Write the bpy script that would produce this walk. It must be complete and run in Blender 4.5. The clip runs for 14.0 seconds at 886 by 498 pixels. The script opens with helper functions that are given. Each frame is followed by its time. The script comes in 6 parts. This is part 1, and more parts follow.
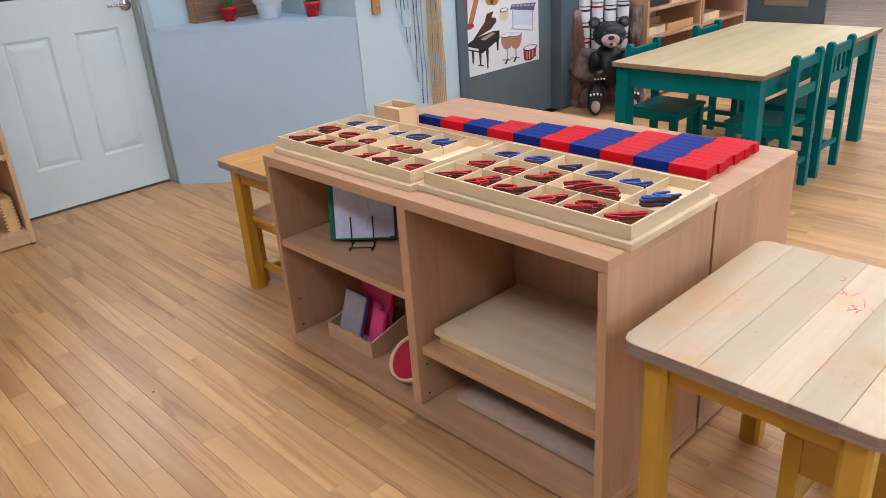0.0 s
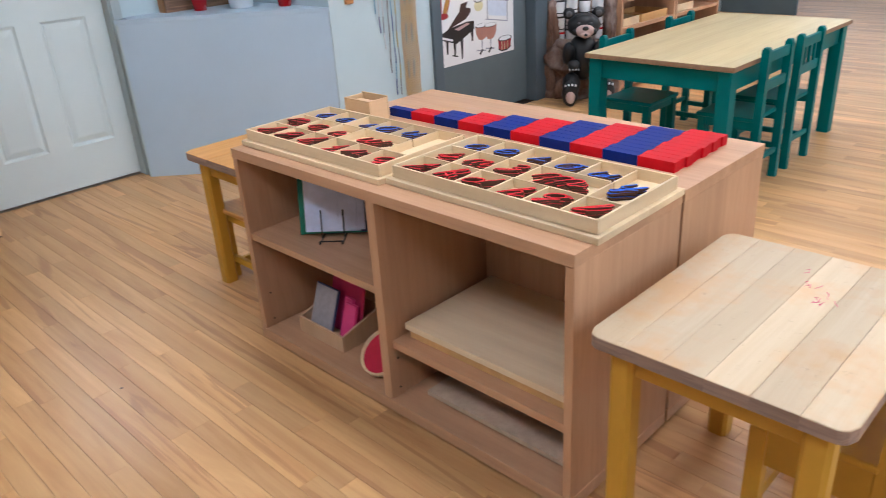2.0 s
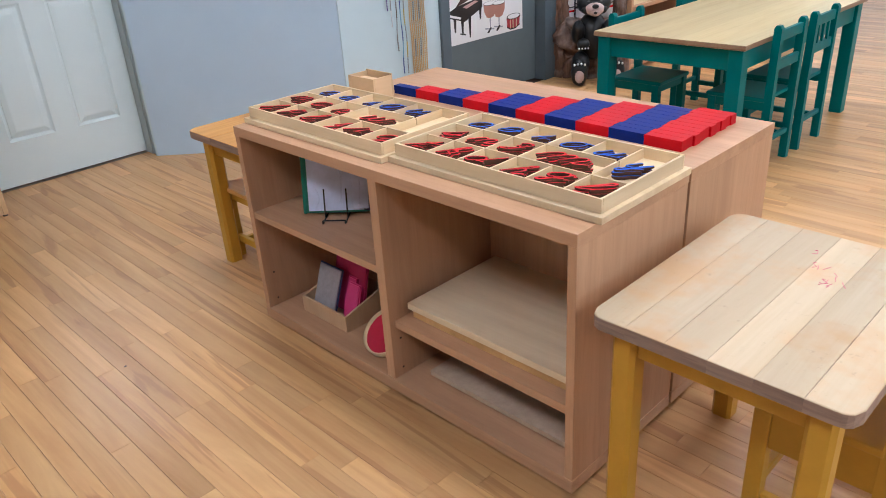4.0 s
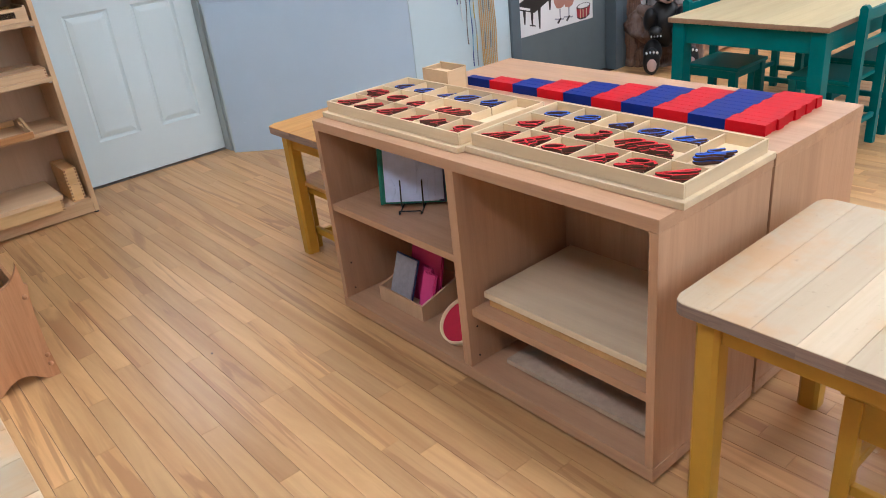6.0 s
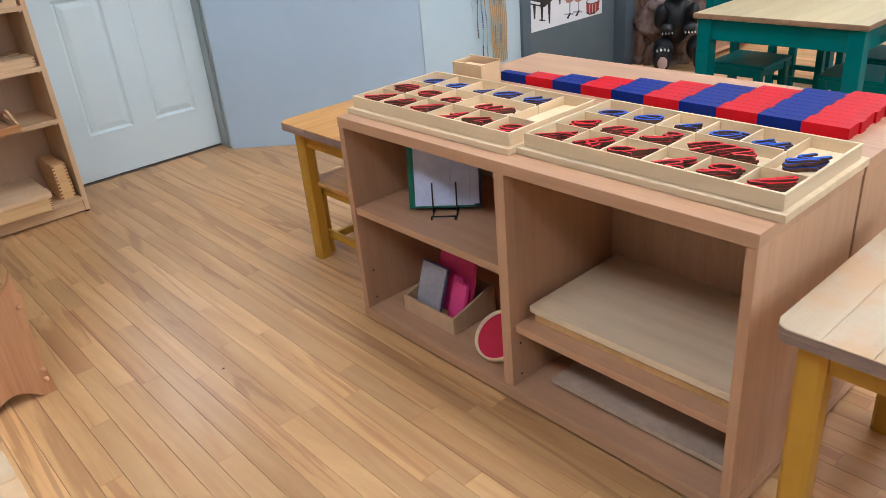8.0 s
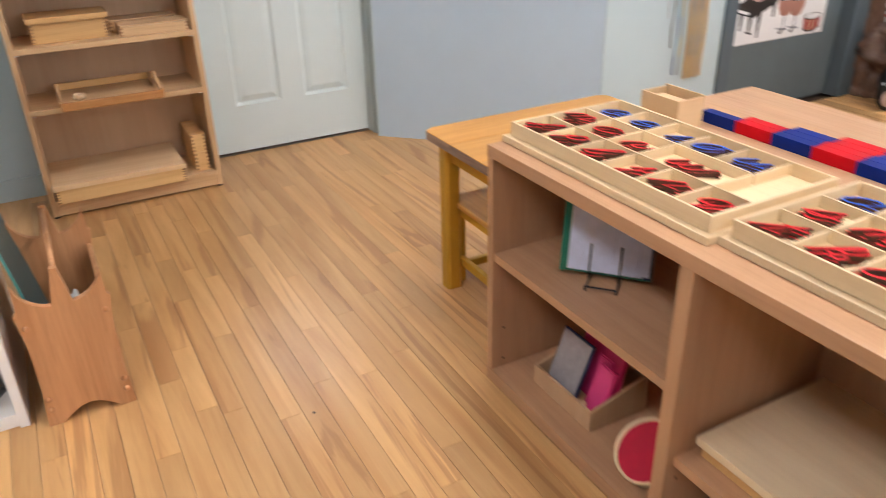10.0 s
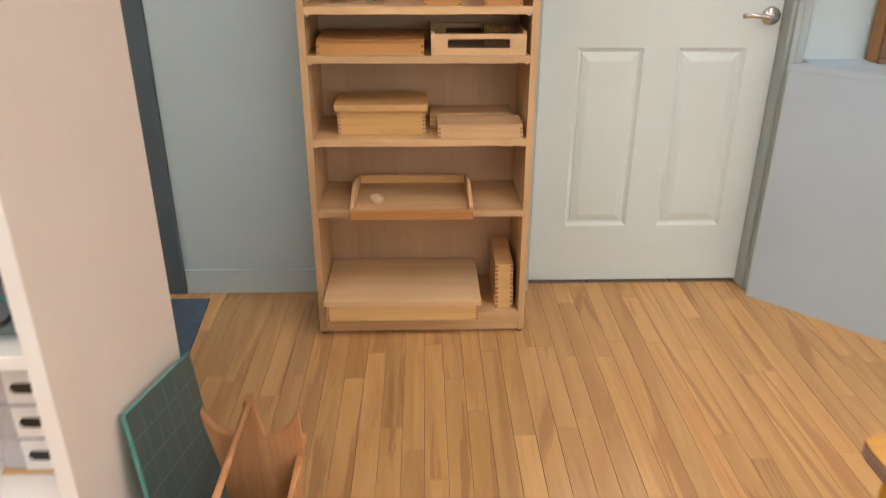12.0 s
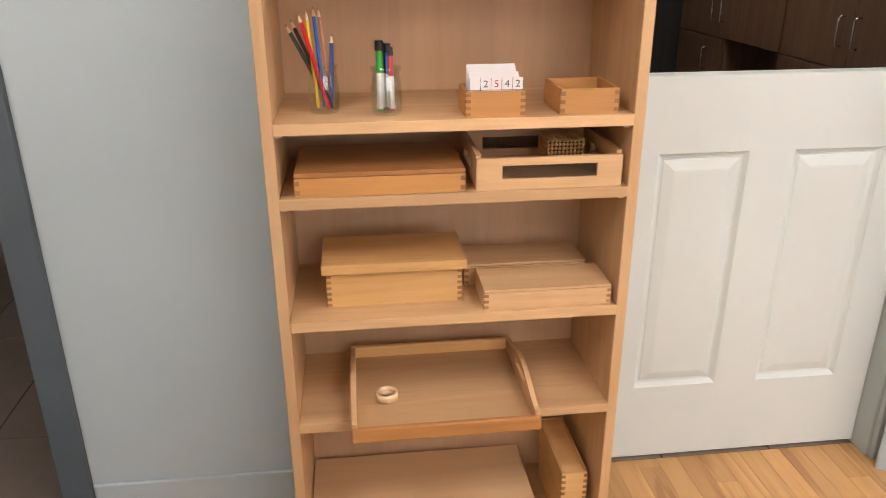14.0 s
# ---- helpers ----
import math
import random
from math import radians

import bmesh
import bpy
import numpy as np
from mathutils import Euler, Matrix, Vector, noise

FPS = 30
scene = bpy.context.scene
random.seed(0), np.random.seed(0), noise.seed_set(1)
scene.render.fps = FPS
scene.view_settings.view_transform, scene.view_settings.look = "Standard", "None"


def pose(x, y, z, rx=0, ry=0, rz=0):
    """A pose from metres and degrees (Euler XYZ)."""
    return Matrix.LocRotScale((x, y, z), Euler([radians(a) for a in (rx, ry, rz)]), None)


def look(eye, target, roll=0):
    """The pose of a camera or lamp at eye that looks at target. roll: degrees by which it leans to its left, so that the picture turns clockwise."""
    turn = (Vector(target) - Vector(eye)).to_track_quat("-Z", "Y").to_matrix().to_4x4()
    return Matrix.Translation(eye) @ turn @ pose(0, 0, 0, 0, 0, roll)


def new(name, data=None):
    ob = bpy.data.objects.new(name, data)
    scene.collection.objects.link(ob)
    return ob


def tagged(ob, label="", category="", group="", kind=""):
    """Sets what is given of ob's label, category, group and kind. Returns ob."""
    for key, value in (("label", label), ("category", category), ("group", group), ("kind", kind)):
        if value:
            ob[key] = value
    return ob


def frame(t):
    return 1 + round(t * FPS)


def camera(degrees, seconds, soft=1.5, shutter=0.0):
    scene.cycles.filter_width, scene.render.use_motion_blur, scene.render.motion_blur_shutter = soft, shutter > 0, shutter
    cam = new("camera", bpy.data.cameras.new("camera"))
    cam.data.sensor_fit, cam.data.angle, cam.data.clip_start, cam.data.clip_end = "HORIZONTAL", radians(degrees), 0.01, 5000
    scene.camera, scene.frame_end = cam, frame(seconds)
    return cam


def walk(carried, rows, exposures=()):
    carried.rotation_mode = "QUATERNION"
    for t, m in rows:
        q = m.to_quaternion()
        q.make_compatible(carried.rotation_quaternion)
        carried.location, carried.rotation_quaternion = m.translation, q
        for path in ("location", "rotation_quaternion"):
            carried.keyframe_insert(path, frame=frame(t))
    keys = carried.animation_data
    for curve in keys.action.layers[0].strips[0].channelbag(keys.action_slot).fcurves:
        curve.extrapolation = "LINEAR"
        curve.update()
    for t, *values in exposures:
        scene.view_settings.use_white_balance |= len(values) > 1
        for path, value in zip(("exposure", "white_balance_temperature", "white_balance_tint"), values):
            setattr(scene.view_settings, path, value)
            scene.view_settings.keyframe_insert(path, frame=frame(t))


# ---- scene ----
cam = camera(60.8, 14.0, 0.8, 0.4)
PATH = [
    (0, (0.356, 0.398, 1.229), (1.6, 1.739, 0.422), -4.0),
    (0.5, (0.363, 0.383, 1.226), (1.58, 1.755, 0.427), -5.0),
    (1, (0.362, 0.388, 1.227), (1.581, 1.762, 0.434), -5.1),
    (1.5, (0.372, 0.39, 1.223), (1.599, 1.747, 0.414), -5.4),
    (2, (0.381, 0.389, 1.233), (1.655, 1.685, 0.398), -3.6),
    (2.2, (0.388, 0.397, 1.227), (1.7, 1.652, 0.389), -2.1),
    (4.3, (0.402, 0.388, 1.219), (1.605, 1.713, 0.325), -4.6),
    (4.5, (0.402, 0.388, 1.218), (1.576, 1.734, 0.319), -5.2),
    (5, (0.382, 0.387, 1.223), (1.528, 1.757, 0.322), -5.9),
    (5.5, (0.38, 0.394, 1.217), (1.489, 1.778, 0.292), -6.3),
    (6, (0.367, 0.39, 1.217), (1.475, 1.806, 0.341), -6.5),
    (6.5, (0.359, 0.396, 1.212), (1.489, 1.815, 0.368), -5.9),
    (7, (0.35, 0.454, 1.211), (1.491, 1.857, 0.358), -5.9),
    (7.2, (0.345, 0.492, 1.206), (1.5, 1.879, 0.345), -5.7),
    (9.5, (0.509, 0.828, 1.18), (1.547, 2.26, 0.247), -3.2),
    (10, (0.603, 0.958, 1.184), (1.437, 2.526, 0.265), -1.5),
    (10.5, (0.631, 1.181, 1.198), (1.238, 2.853, 0.284), 2.1),
    (11, (0.664, 1.403, 1.205), (1.068, 3.145, 0.309), 2.4),
    (11.5, (0.807, 1.626, 1.226), (0.984, 3.407, 0.332), 2.1),
    (12, (0.865, 1.884, 1.246), (0.913, 3.7, 0.41), 0.1),
    (12.5, (0.791, 2.173, 1.264), (1.014, 3.997, 0.474), -0.4),
    (13, (0.744, 2.386, 1.238), (1.053, 4.199, 0.452), 3.2),
    (13.5, (0.722, 2.608, 1.267), (0.97, 4.449, 0.526), 1.7),
    (14, (0.684, 2.729, 1.269), (0.9, 4.567, 0.512), -0.2),
]
walk(cam, [(t, look(eye, target, roll)) for t, eye, target, roll in PATH],
     exposures=[(0, -0.46, 5700, 12), (6.5, -0.43, 5600, 11), (9.5, -0.30, 5550, 9), (10.0, -0.26, 6450, 14), (11, -0.31, 6950, 13), (12.0, -0.29, 7150, 15), (12.5, -0.20, 6950, 15), (13.0, -0.01, 6750, 16), (13.5, 0.04, 7000, 19), (14, 0.06, 7200, 21)])

# ---- light: unseen ceiling panels, daylight through far and assumed near windows ----
world = bpy.data.worlds.new("sky")
scene.world = world
world.use_nodes = True
wn = world.node_tree.nodes
sky = wn.new("ShaderNodeTexSky")
sky.sky_type, sky.sun_disc = "NISHITA", False
sky.sun_elevation, sky.sun_rotation = radians(35), radians(120)
wn["Background"].inputs[1].default_value = 0.12
world.node_tree.links.new(sky.outputs[0], wn["Background"].inputs[0])

CEIL = 2.75
LAMP = 14.6       # strength of the ceiling diffusers
DAY = 85.0       # fill light of the assumed windows behind the walk


# ---- materials ----
def mat_base(name, rough=0.5, metal=0.0):
    m = bpy.data.materials.new(name)
    m.use_nodes = True
    nt = m.node_tree
    b = nt.nodes["Principled BSDF"]
    b.inputs["Roughness"].default_value = rough
    b.inputs["Metallic"].default_value = metal
    return m, nt, b


def node(nt, kind, **inputs):
    n = nt.nodes.new(kind)
    for k, v in inputs.items():
        n.inputs[k].default_value = v
    return n


def c4(c):
    return (c[0], c[1], c[2], 1.0)


def mix_rgb(nt, fac, a, b, blend="MIX"):
    n = nt.nodes.new("ShaderNodeMix")
    n.data_type, n.blend_type = "RGBA", blend
    for sock, v in ((n.inputs[0], fac), (n.inputs[6], a), (n.inputs[7], b)):
        if hasattr(v, "is_linked"):
            nt.links.new(v, sock)
        else:
            sock.default_value = v
    return n.outputs[2]


def scaled(nt, fac, lo, hi, a=0.0, b=1.0):
    n = nt.nodes.new("ShaderNodeMapRange")
    nt.links.new(fac, n.inputs[0])
    for i, v in enumerate((a, b, lo, hi)):
        n.inputs[i + 1].default_value = v
    return n.outputs[0]


def wood(name, light, dark, axis="y", grain=1.0, rough=0.4, vary=0.25, bump=0.12, island=False, streak=0.5, coat=0.0, worn=None, heart=None):
    """Planed wood with its grain along one axis, streaks, and a tone of its own for each piece."""
    m, nt, b = mat_base(name, rough)
    tc = nt.nodes.new("ShaderNodeTexCoord")
    if island:
        rnd = nt.nodes.new("ShaderNodeNewGeometry").outputs["Random Per Island"]
    else:
        rnd = nt.nodes.new("ShaderNodeObjectInfo").outputs["Random"]
    off = nt.nodes.new("ShaderNodeVectorMath")
    off.operation = "MULTIPLY_ADD"
    comb = nt.nodes.new("ShaderNodeCombineXYZ")
    for i in range(3):
        nt.links.new(scaled(nt, rnd, 0, (37.0, 53.0, 29.0)[i]), comb.inputs[i])
    nt.links.new(tc.outputs["Object"], off.inputs[0])
    off.inputs[1].default_value = [0.7 * grain if a == axis else 11.0 * grain for a in "xyz"]
    nt.links.new(comb.outputs[0], off.inputs[2])
    n1 = node(nt, "ShaderNodeTexNoise", Scale=1.6, Detail=5.0, Roughness=0.62, Distortion=1.2)
    n2 = node(nt, "ShaderNodeTexNoise", Scale=9.0, Detail=4.0, Roughness=0.7)
    n3 = node(nt, "ShaderNodeTexNoise", Scale=0.5, Detail=2.0)
    for n in (n1, n2, n3):
        nt.links.new(off.outputs[0], n.inputs["Vector"])
    col = mix_rgb(nt, scaled(nt, n1.outputs[0], 0, 1, 0.32, 0.72), c4(light), c4(dark))
    fine = mix_rgb(nt, scaled(nt, n2.outputs[0], 0, streak, 0.5, 0.8), col, c4([d * 0.62 for d in dark]))
    toned = mix_rgb(nt, 1.0, fine, scaled(nt, n3.outputs[0], 0.86, 1.14, 0.3, 0.7), "MULTIPLY")
    if heart:
        n6 = node(nt, "ShaderNodeTexNoise", Scale=0.62, Detail=4.0, Roughness=0.55, Distortion=4.0)
        nt.links.new(off.outputs[0], n6.inputs["Vector"])
        toned = mix_rgb(nt, scaled(nt, n6.outputs[0], 0, 0.62, 0.565, 0.615), toned, c4(heart))
    if worn:
        n4 = node(nt, "ShaderNodeTexNoise", Scale=5.5, Detail=4.0, Roughness=0.62)
        n5 = node(nt, "ShaderNodeTexNoise", Scale=60.0, Detail=5.0, Roughness=0.7)
        for n in (n4, n5):
            nt.links.new(tc.outputs["Object"], n.inputs["Vector"])
        toned = mix_rgb(nt, scaled(nt, n4.outputs[0], 0, 0.75, 0.48, 0.64), toned, c4(worn))
        toned = mix_rgb(nt, scaled(nt, n5.outputs[0], 0, 0.5, 0.62, 0.78), toned, c4((0.25, 0.15, 0.09)))
    hsv = nt.nodes.new("ShaderNodeHueSaturation")
    nt.links.new(toned, hsv.inputs["Color"])
    nt.links.new(scaled(nt, rnd, 1 - vary, 1 + vary), hsv.inputs["Value"])
    nt.links.new(hsv.outputs[0], b.inputs["Base Color"])
    nt.links.new(scaled(nt, n2.outputs[0], rough - 0.08, rough + 0.1), b.inputs["Roughness"])
    bp = node(nt, "ShaderNodeBump", Strength=bump, Distance=0.0015)
    nt.links.new(n2.outputs[0], bp.inputs["Height"])
    nt.links.new(bp.outputs[0], b.inputs["Normal"])
    b.inputs["Coat Weight"].default_value = coat
    b.inputs["Coat Roughness"].default_value = 0.14
    return m


def paint(name, color, rough=0.5, spread=0.06, scale=6.0, bump=0.06, fine=140.0, metal=0.0, scuff=None):
    """Painted or plain surface: faint blotches, fine relief, and scuffs where a colour for them is given."""
    m, nt, b = mat_base(name, rough, metal)
    tc = nt.nodes.new("ShaderNodeTexCoord")
    n1 = node(nt, "ShaderNodeTexNoise", Scale=scale, Detail=4.0, Roughness=0.6)
    n2 = node(nt, "ShaderNodeTexNoise", Scale=fine, Detail=3.0)
    for n in (n1, n2):
        nt.links.new(tc.outputs["Object"], n.inputs["Vector"])
    col = mix_rgb(nt, scaled(nt, n1.outputs[0], 0, 1, 0.3, 0.7), c4([c * (1 - spread) for c in color]), c4([min(1, c * (1 + spread)) for c in color]))
    if scuff:
        n3 = node(nt, "ShaderNodeTexNoise", Scale=scale * 5, Detail=6.0, Roughness=0.75)
        nt.links.new(tc.outputs["Object"], n3.inputs["Vector"])
        col = mix_rgb(nt, scaled(nt, n3.outputs[0], 0, 0.8, 0.66, 0.74), col, c4(scuff))
    nt.links.new(col, b.inputs["Base Color"])
    nt.links.new(scaled(nt, n1.outputs[0], max(0.02, rough - 0.06), rough + 0.08), b.inputs["Roughness"])
    bp = node(nt, "ShaderNodeBump", Strength=bump, Distance=0.001)
    nt.links.new(n2.outputs[0], bp.inputs["Height"])
    nt.links.new(bp.outputs[0], b.inputs["Normal"])
    return m


def glass(name, color=(1, 1, 1), rough=0.02, trans=1.0):
    m, nt, b = mat_base(name, rough)
    b.inputs["Base Color"].default_value = c4(color)
    b.inputs["Transmission Weight"].default_value = trans
    b.inputs["IOR"].default_value = 1.45
    return m


def glow(name, color, strength):
    m, nt, b = mat_base(name, 0.6)
    b.inputs["Base Color"].default_value = c4((0.8, 0.8, 0.8))
    b.inputs["Emission Color"].default_value = c4(color)
    b.inputs["Emission Strength"].default_value = strength
    return m


M_PLANK = wood("varnished maple strip", (0.68, 0.412, 0.178), (0.485, 0.248, 0.091), "y", 0.6, 0.36, 0.13, 0.06, streak=0.16, coat=0.06, heart=(0.37, 0.175, 0.066))
M_PLANK_FAR = wood("varnished maple strips", (0.68, 0.412, 0.178), (0.485, 0.248, 0.091), "y", 0.6, 0.36, 0.13, 0.06, island=True, streak=0.16, coat=0.06, heart=(0.37, 0.175, 0.066))
M_SUB = paint("dark joint", (0.05, 0.025, 0.012), 0.8)
M_BEECH = wood("beech veneer board", (0.55, 0.325, 0.185), (0.47, 0.265, 0.145), "y", 1.3, 0.42, 0.05, 0.06, streak=0.25)
M_BEECH_X = wood("beech veneer, grain across", (0.55, 0.325, 0.185), (0.47, 0.265, 0.145), "x", 1.3, 0.42, 0.05, 0.06, streak=0.25)
M_BEECH_Z = wood("beech veneer, grain upright", (0.55, 0.325, 0.185), (0.47, 0.265, 0.145), "z", 1.3, 0.42, 0.05, 0.06, streak=0.25)
M_BOOK_X = wood("pale beech shelf board", (0.64, 0.43, 0.235), (0.55, 0.345, 0.175), "x", 1.3, 0.42, 0.05, 0.06, streak=0.25)
M_BOOK_Z = wood("pale beech upright board", (0.64, 0.43, 0.235), (0.55, 0.345, 0.175), "z", 1.3, 0.42, 0.05, 0.06, streak=0.25)
M_BACK = wood("pale back board", (0.60, 0.405, 0.245), (0.54, 0.345, 0.20), "z", 0.8, 0.5, 0.04, 0.04, streak=0.2)
M_BIRCH = wood("pale birch tray wood", (0.80, 0.63, 0.40), (0.72, 0.54, 0.32), "y", 1.2, 0.45, 0.06, 0.05, streak=0.2)
M_BIRCH_X = wood("pale birch, grain across", (0.80, 0.63, 0.40), (0.72, 0.54, 0.32), "x", 1.2, 0.45, 0.06, 0.05, streak=0.2)
M_PLY = wood("birch plywood lid", (0.82, 0.68, 0.46), (0.72, 0.56, 0.35), "y", 0.6, 0.42, 0.05, 0.04, streak=0.15)
M_HONEY = wood("honey-coloured beech box wood", (0.70, 0.43, 0.175), (0.60, 0.34, 0.125), "x", 1.4, 0.42, 0.07, 0.05, streak=0.25)
M_ORANGE = wood("orange-brown box wood", (0.56, 0.29, 0.10), (0.46, 0.215, 0.07), "x", 1.4, 0.42, 0.07, 0.05, streak=0.25)
M_AMBER = wood("amber-coloured lid wood", (0.46, 0.22, 0.075), (0.37, 0.16, 0.05), "x", 1.2, 0.4, 0.06, 0.05, streak=0.3)
M_LID = wood("pale plywood box lid", (0.74, 0.53, 0.31), (0.66, 0.45, 0.25), "x", 0.5, 0.42, 0.03, 0.04, streak=0.12)
M_PALEHONEY = wood("pale honey box wood", (0.76, 0.50, 0.23), (0.66, 0.41, 0.17), "x", 1.0, 0.42, 0.05, 0.04, streak=0.15)
M_JOINT = wood("end grain of finger joints", (0.33, 0.17, 0.07), (0.24, 0.12, 0.05), "x", 2.0, 0.6, 0.1)
M_OAK = wood("red oak veneer", (0.60, 0.31, 0.145), (0.45, 0.205, 0.085), "z", 1.2, 0.45, 0.05, 0.3, streak=0.4)
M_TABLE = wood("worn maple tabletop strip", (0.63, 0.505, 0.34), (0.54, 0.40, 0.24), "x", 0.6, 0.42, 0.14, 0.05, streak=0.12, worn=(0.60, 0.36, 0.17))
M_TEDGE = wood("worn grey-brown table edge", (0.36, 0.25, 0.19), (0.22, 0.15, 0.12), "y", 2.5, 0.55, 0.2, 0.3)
M_STOOLTOP = wood("honey pine tabletop", (0.70, 0.37, 0.10), (0.56, 0.26, 0.06), "x", 1.0, 0.35, 0.06, 0.06, streak=0.4)
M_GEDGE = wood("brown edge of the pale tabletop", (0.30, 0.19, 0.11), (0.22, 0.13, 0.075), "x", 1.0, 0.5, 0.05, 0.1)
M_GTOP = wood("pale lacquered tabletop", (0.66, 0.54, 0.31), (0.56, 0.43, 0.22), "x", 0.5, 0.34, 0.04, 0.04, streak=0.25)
M_DARKWOOD = wood("dark brown cabinet wood", (0.14, 0.075, 0.042), (0.08, 0.042, 0.024), "z", 1.4, 0.4, 0.1)
M_ZEBRA = wood("striped brown panel wood", (0.34, 0.19, 0.11), (0.09, 0.045, 0.025), "x", 3.0, 0.5, 0.05, streak=0.9)
M_LOG = wood("rough mottled driftwood", (0.24, 0.125, 0.08), (0.055, 0.028, 0.018), "z", 4.0, 0.4, 0.2, 1.0, streak=0.9, worn=(0.34, 0.27, 0.24))
M_YELLOW = paint("mustard yellow paint", (0.55, 0.30, 0.028), 0.45, 0.08, 9, scuff=(0.42, 0.23, 0.03))
M_TEAL = paint("teal green paint", (0.003, 0.135, 0.137), 0.36, 0.10, 9)
M_WALL = paint("pale blue-grey wall paint", (0.48, 0.59, 0.63), 0.62, 0.03, 2.5, 0.08, 90)
M_LEDGE = paint("grey-blue ledge paint", (0.46, 0.58, 0.69), 0.5, 0.03, 3)
M_DOOR = paint("pale door paint", (0.63, 0.725, 0.735), 0.42, 0.02, 4, 0.05)
M_CASING = paint("grey-green casing paint", (0.38, 0.45, 0.46), 0.45, 0.04, 4)
M_WHITE = paint("white laminate", (0.86, 0.86, 0.85), 0.42, 0.02, 5)
# beige tint puts the side's shade into the white laminate's colour
M_SIDESHADE = paint("white laminate tinted for side shade", (0.70, 0.63, 0.58), 0.45, 0.03, 4)
M_SLATE = paint("dark slate paint", (0.105, 0.135, 0.155), 0.45, 0.07, 5, scuff=(0.16, 0.19, 0.2))
M_GDOOR = paint("slate grey door paint", (0.125, 0.155, 0.165), 0.45, 0.07, 5)
# wall colour lowered to weaken bounced fill on the cabinet
M_LOWBOUNCE = paint("wall paint darkened to cut bounce", (0.19, 0.22, 0.24), 0.6, 0.05, 3)
# ceiling out of view; grey albedo keeps bounced light low
M_CEIL = paint("ceiling tile greyed to cut bounce", (0.42, 0.42, 0.41), 0.8, 0.03, 5, 0.3, 60)
M_RED = paint("red rod lacquer", (0.56, 0.004, 0.012), 0.42, 0.12, 18, scuff=(0.50, 0.02, 0.03))
M_BLUE = paint("blue rod lacquer", (0.003, 0.020, 0.19), 0.42, 0.12, 18, scuff=(0.012, 0.03, 0.22))
M_LRED = paint("red letter paint", (0.62, 0.012, 0.022), 0.45, 0.1, 30)
M_LBLUE = paint("blue letter paint", (0.015, 0.11, 0.55), 0.45, 0.1, 30)
M_LEDGE_BROWN = paint("dark fibre edge", (0.09, 0.035, 0.02), 0.7, 0.2, 40)
M_BLACK = paint("black enamel", (0.012, 0.012, 0.013), 0.35, 0.1, 10)
M_METAL = paint("brushed nickel", (0.62, 0.60, 0.57), 0.25, 0.04, 20, 0.03, 200, 1.0)
M_GREEN = paint("green folder plastic", (0.01, 0.16, 0.10), 0.4, 0.1, 10)
M_SLEEVE = paint("glossy plastic sleeve over paper", (0.62, 0.67, 0.86), 0.16, 0.14, 14, 0.9, 22)
M_PAPER = paint("white paper", (0.78, 0.78, 0.78), 0.6, 0.02, 9)
M_PINK = paint("pink card", (0.62, 0.03, 0.16), 0.5, 0.06, 12)
M_PINK2 = paint("bright pink card", (0.70, 0.06, 0.22), 0.5, 0.06, 12)
M_GREYFELT = paint("grey sandpaper board", (0.32, 0.30, 0.31), 0.8, 0.1, 60, 0.3)
M_NAVY = paint("navy board edge", (0.02, 0.03, 0.10), 0.5)
M_FELT = paint("red felt", (0.50, 0.015, 0.045), 0.9, 0.08, 30, 0.3)
M_CORK = paint("brown-grey felt board", (0.50, 0.38, 0.27), 0.9, 0.1, 40, 0.3)
M_TEALP = paint("teal plastic", (0.01, 0.27, 0.25), 0.3, 0.05, 10)
M_DRAWER = paint("smoky clear plastic drawer", (0.13, 0.17, 0.19), 0.22, 0.12, 16)
M_CLEARP = paint("cloudy clear plastic drawer", (0.46, 0.46, 0.49), 0.25, 0.15, 16)
M_MINT = paint("mint green card", (0.17, 0.60, 0.43), 0.55, 0.05, 10)
M_INK = paint("printed dark ink", (0.03, 0.05, 0.05), 0.6)
M_MESH = paint("grey wire mesh", (0.34, 0.34, 0.33), 0.4, 0.1, 40, 0.3, 500, 0.6)
M_RUG = paint("blue-grey rug pile", (0.075, 0.115, 0.175), 0.95, 0.15, 25, 0.8, 400)
M_TILE = paint("brown stone tile", (0.24, 0.20, 0.165), 0.45, 0.12, 7)
M_GROUT = paint("dark grout", (0.03, 0.027, 0.024), 0.85)
M_CHALK = paint("dark green ruled board", (0.045, 0.085, 0.09), 0.42, 0.12, 6)
M_CHALKEDGE = paint("glass-green board edge", (0.10, 0.36, 0.33), 0.25)
M_LINE = paint("pale ruled line", (0.11, 0.21, 0.20), 0.6)
M_CLOTH = paint("pale grey cloth", (0.50, 0.55, 0.56), 0.9, 0.08, 20, 0.4)
M_GLASS, _nt, _b = mat_base("clear jar glass", 0.03)
_tr, _mx = _nt.nodes.new("ShaderNodeBsdfTransparent"), _nt.nodes.new("ShaderNodeMixShader")
_gl = node(_nt, "ShaderNodeBsdfGlossy", Roughness=0.03)
_mx.inputs[0].default_value = 0.075
_tr.inputs[0].default_value = (0.93, 0.96, 0.95, 1)
for _a, _c in ((_tr.outputs[0], _mx.inputs[1]), (_gl.outputs[0], _mx.inputs[2]), (_mx.outputs[0], _nt.nodes["Material Output"].inputs[0])):
    _nt.links.new(_a, _c)
M_PANE = glass("window glass", (0.9, 0.95, 0.95))
M_PLANT = paint("green succulent leaf", (0.03, 0.12, 0.025), 0.5, 0.2, 30)
M_POTRED = paint("red glazed pot", (0.58, 0.008, 0.012), 0.25, 0.05, 10)
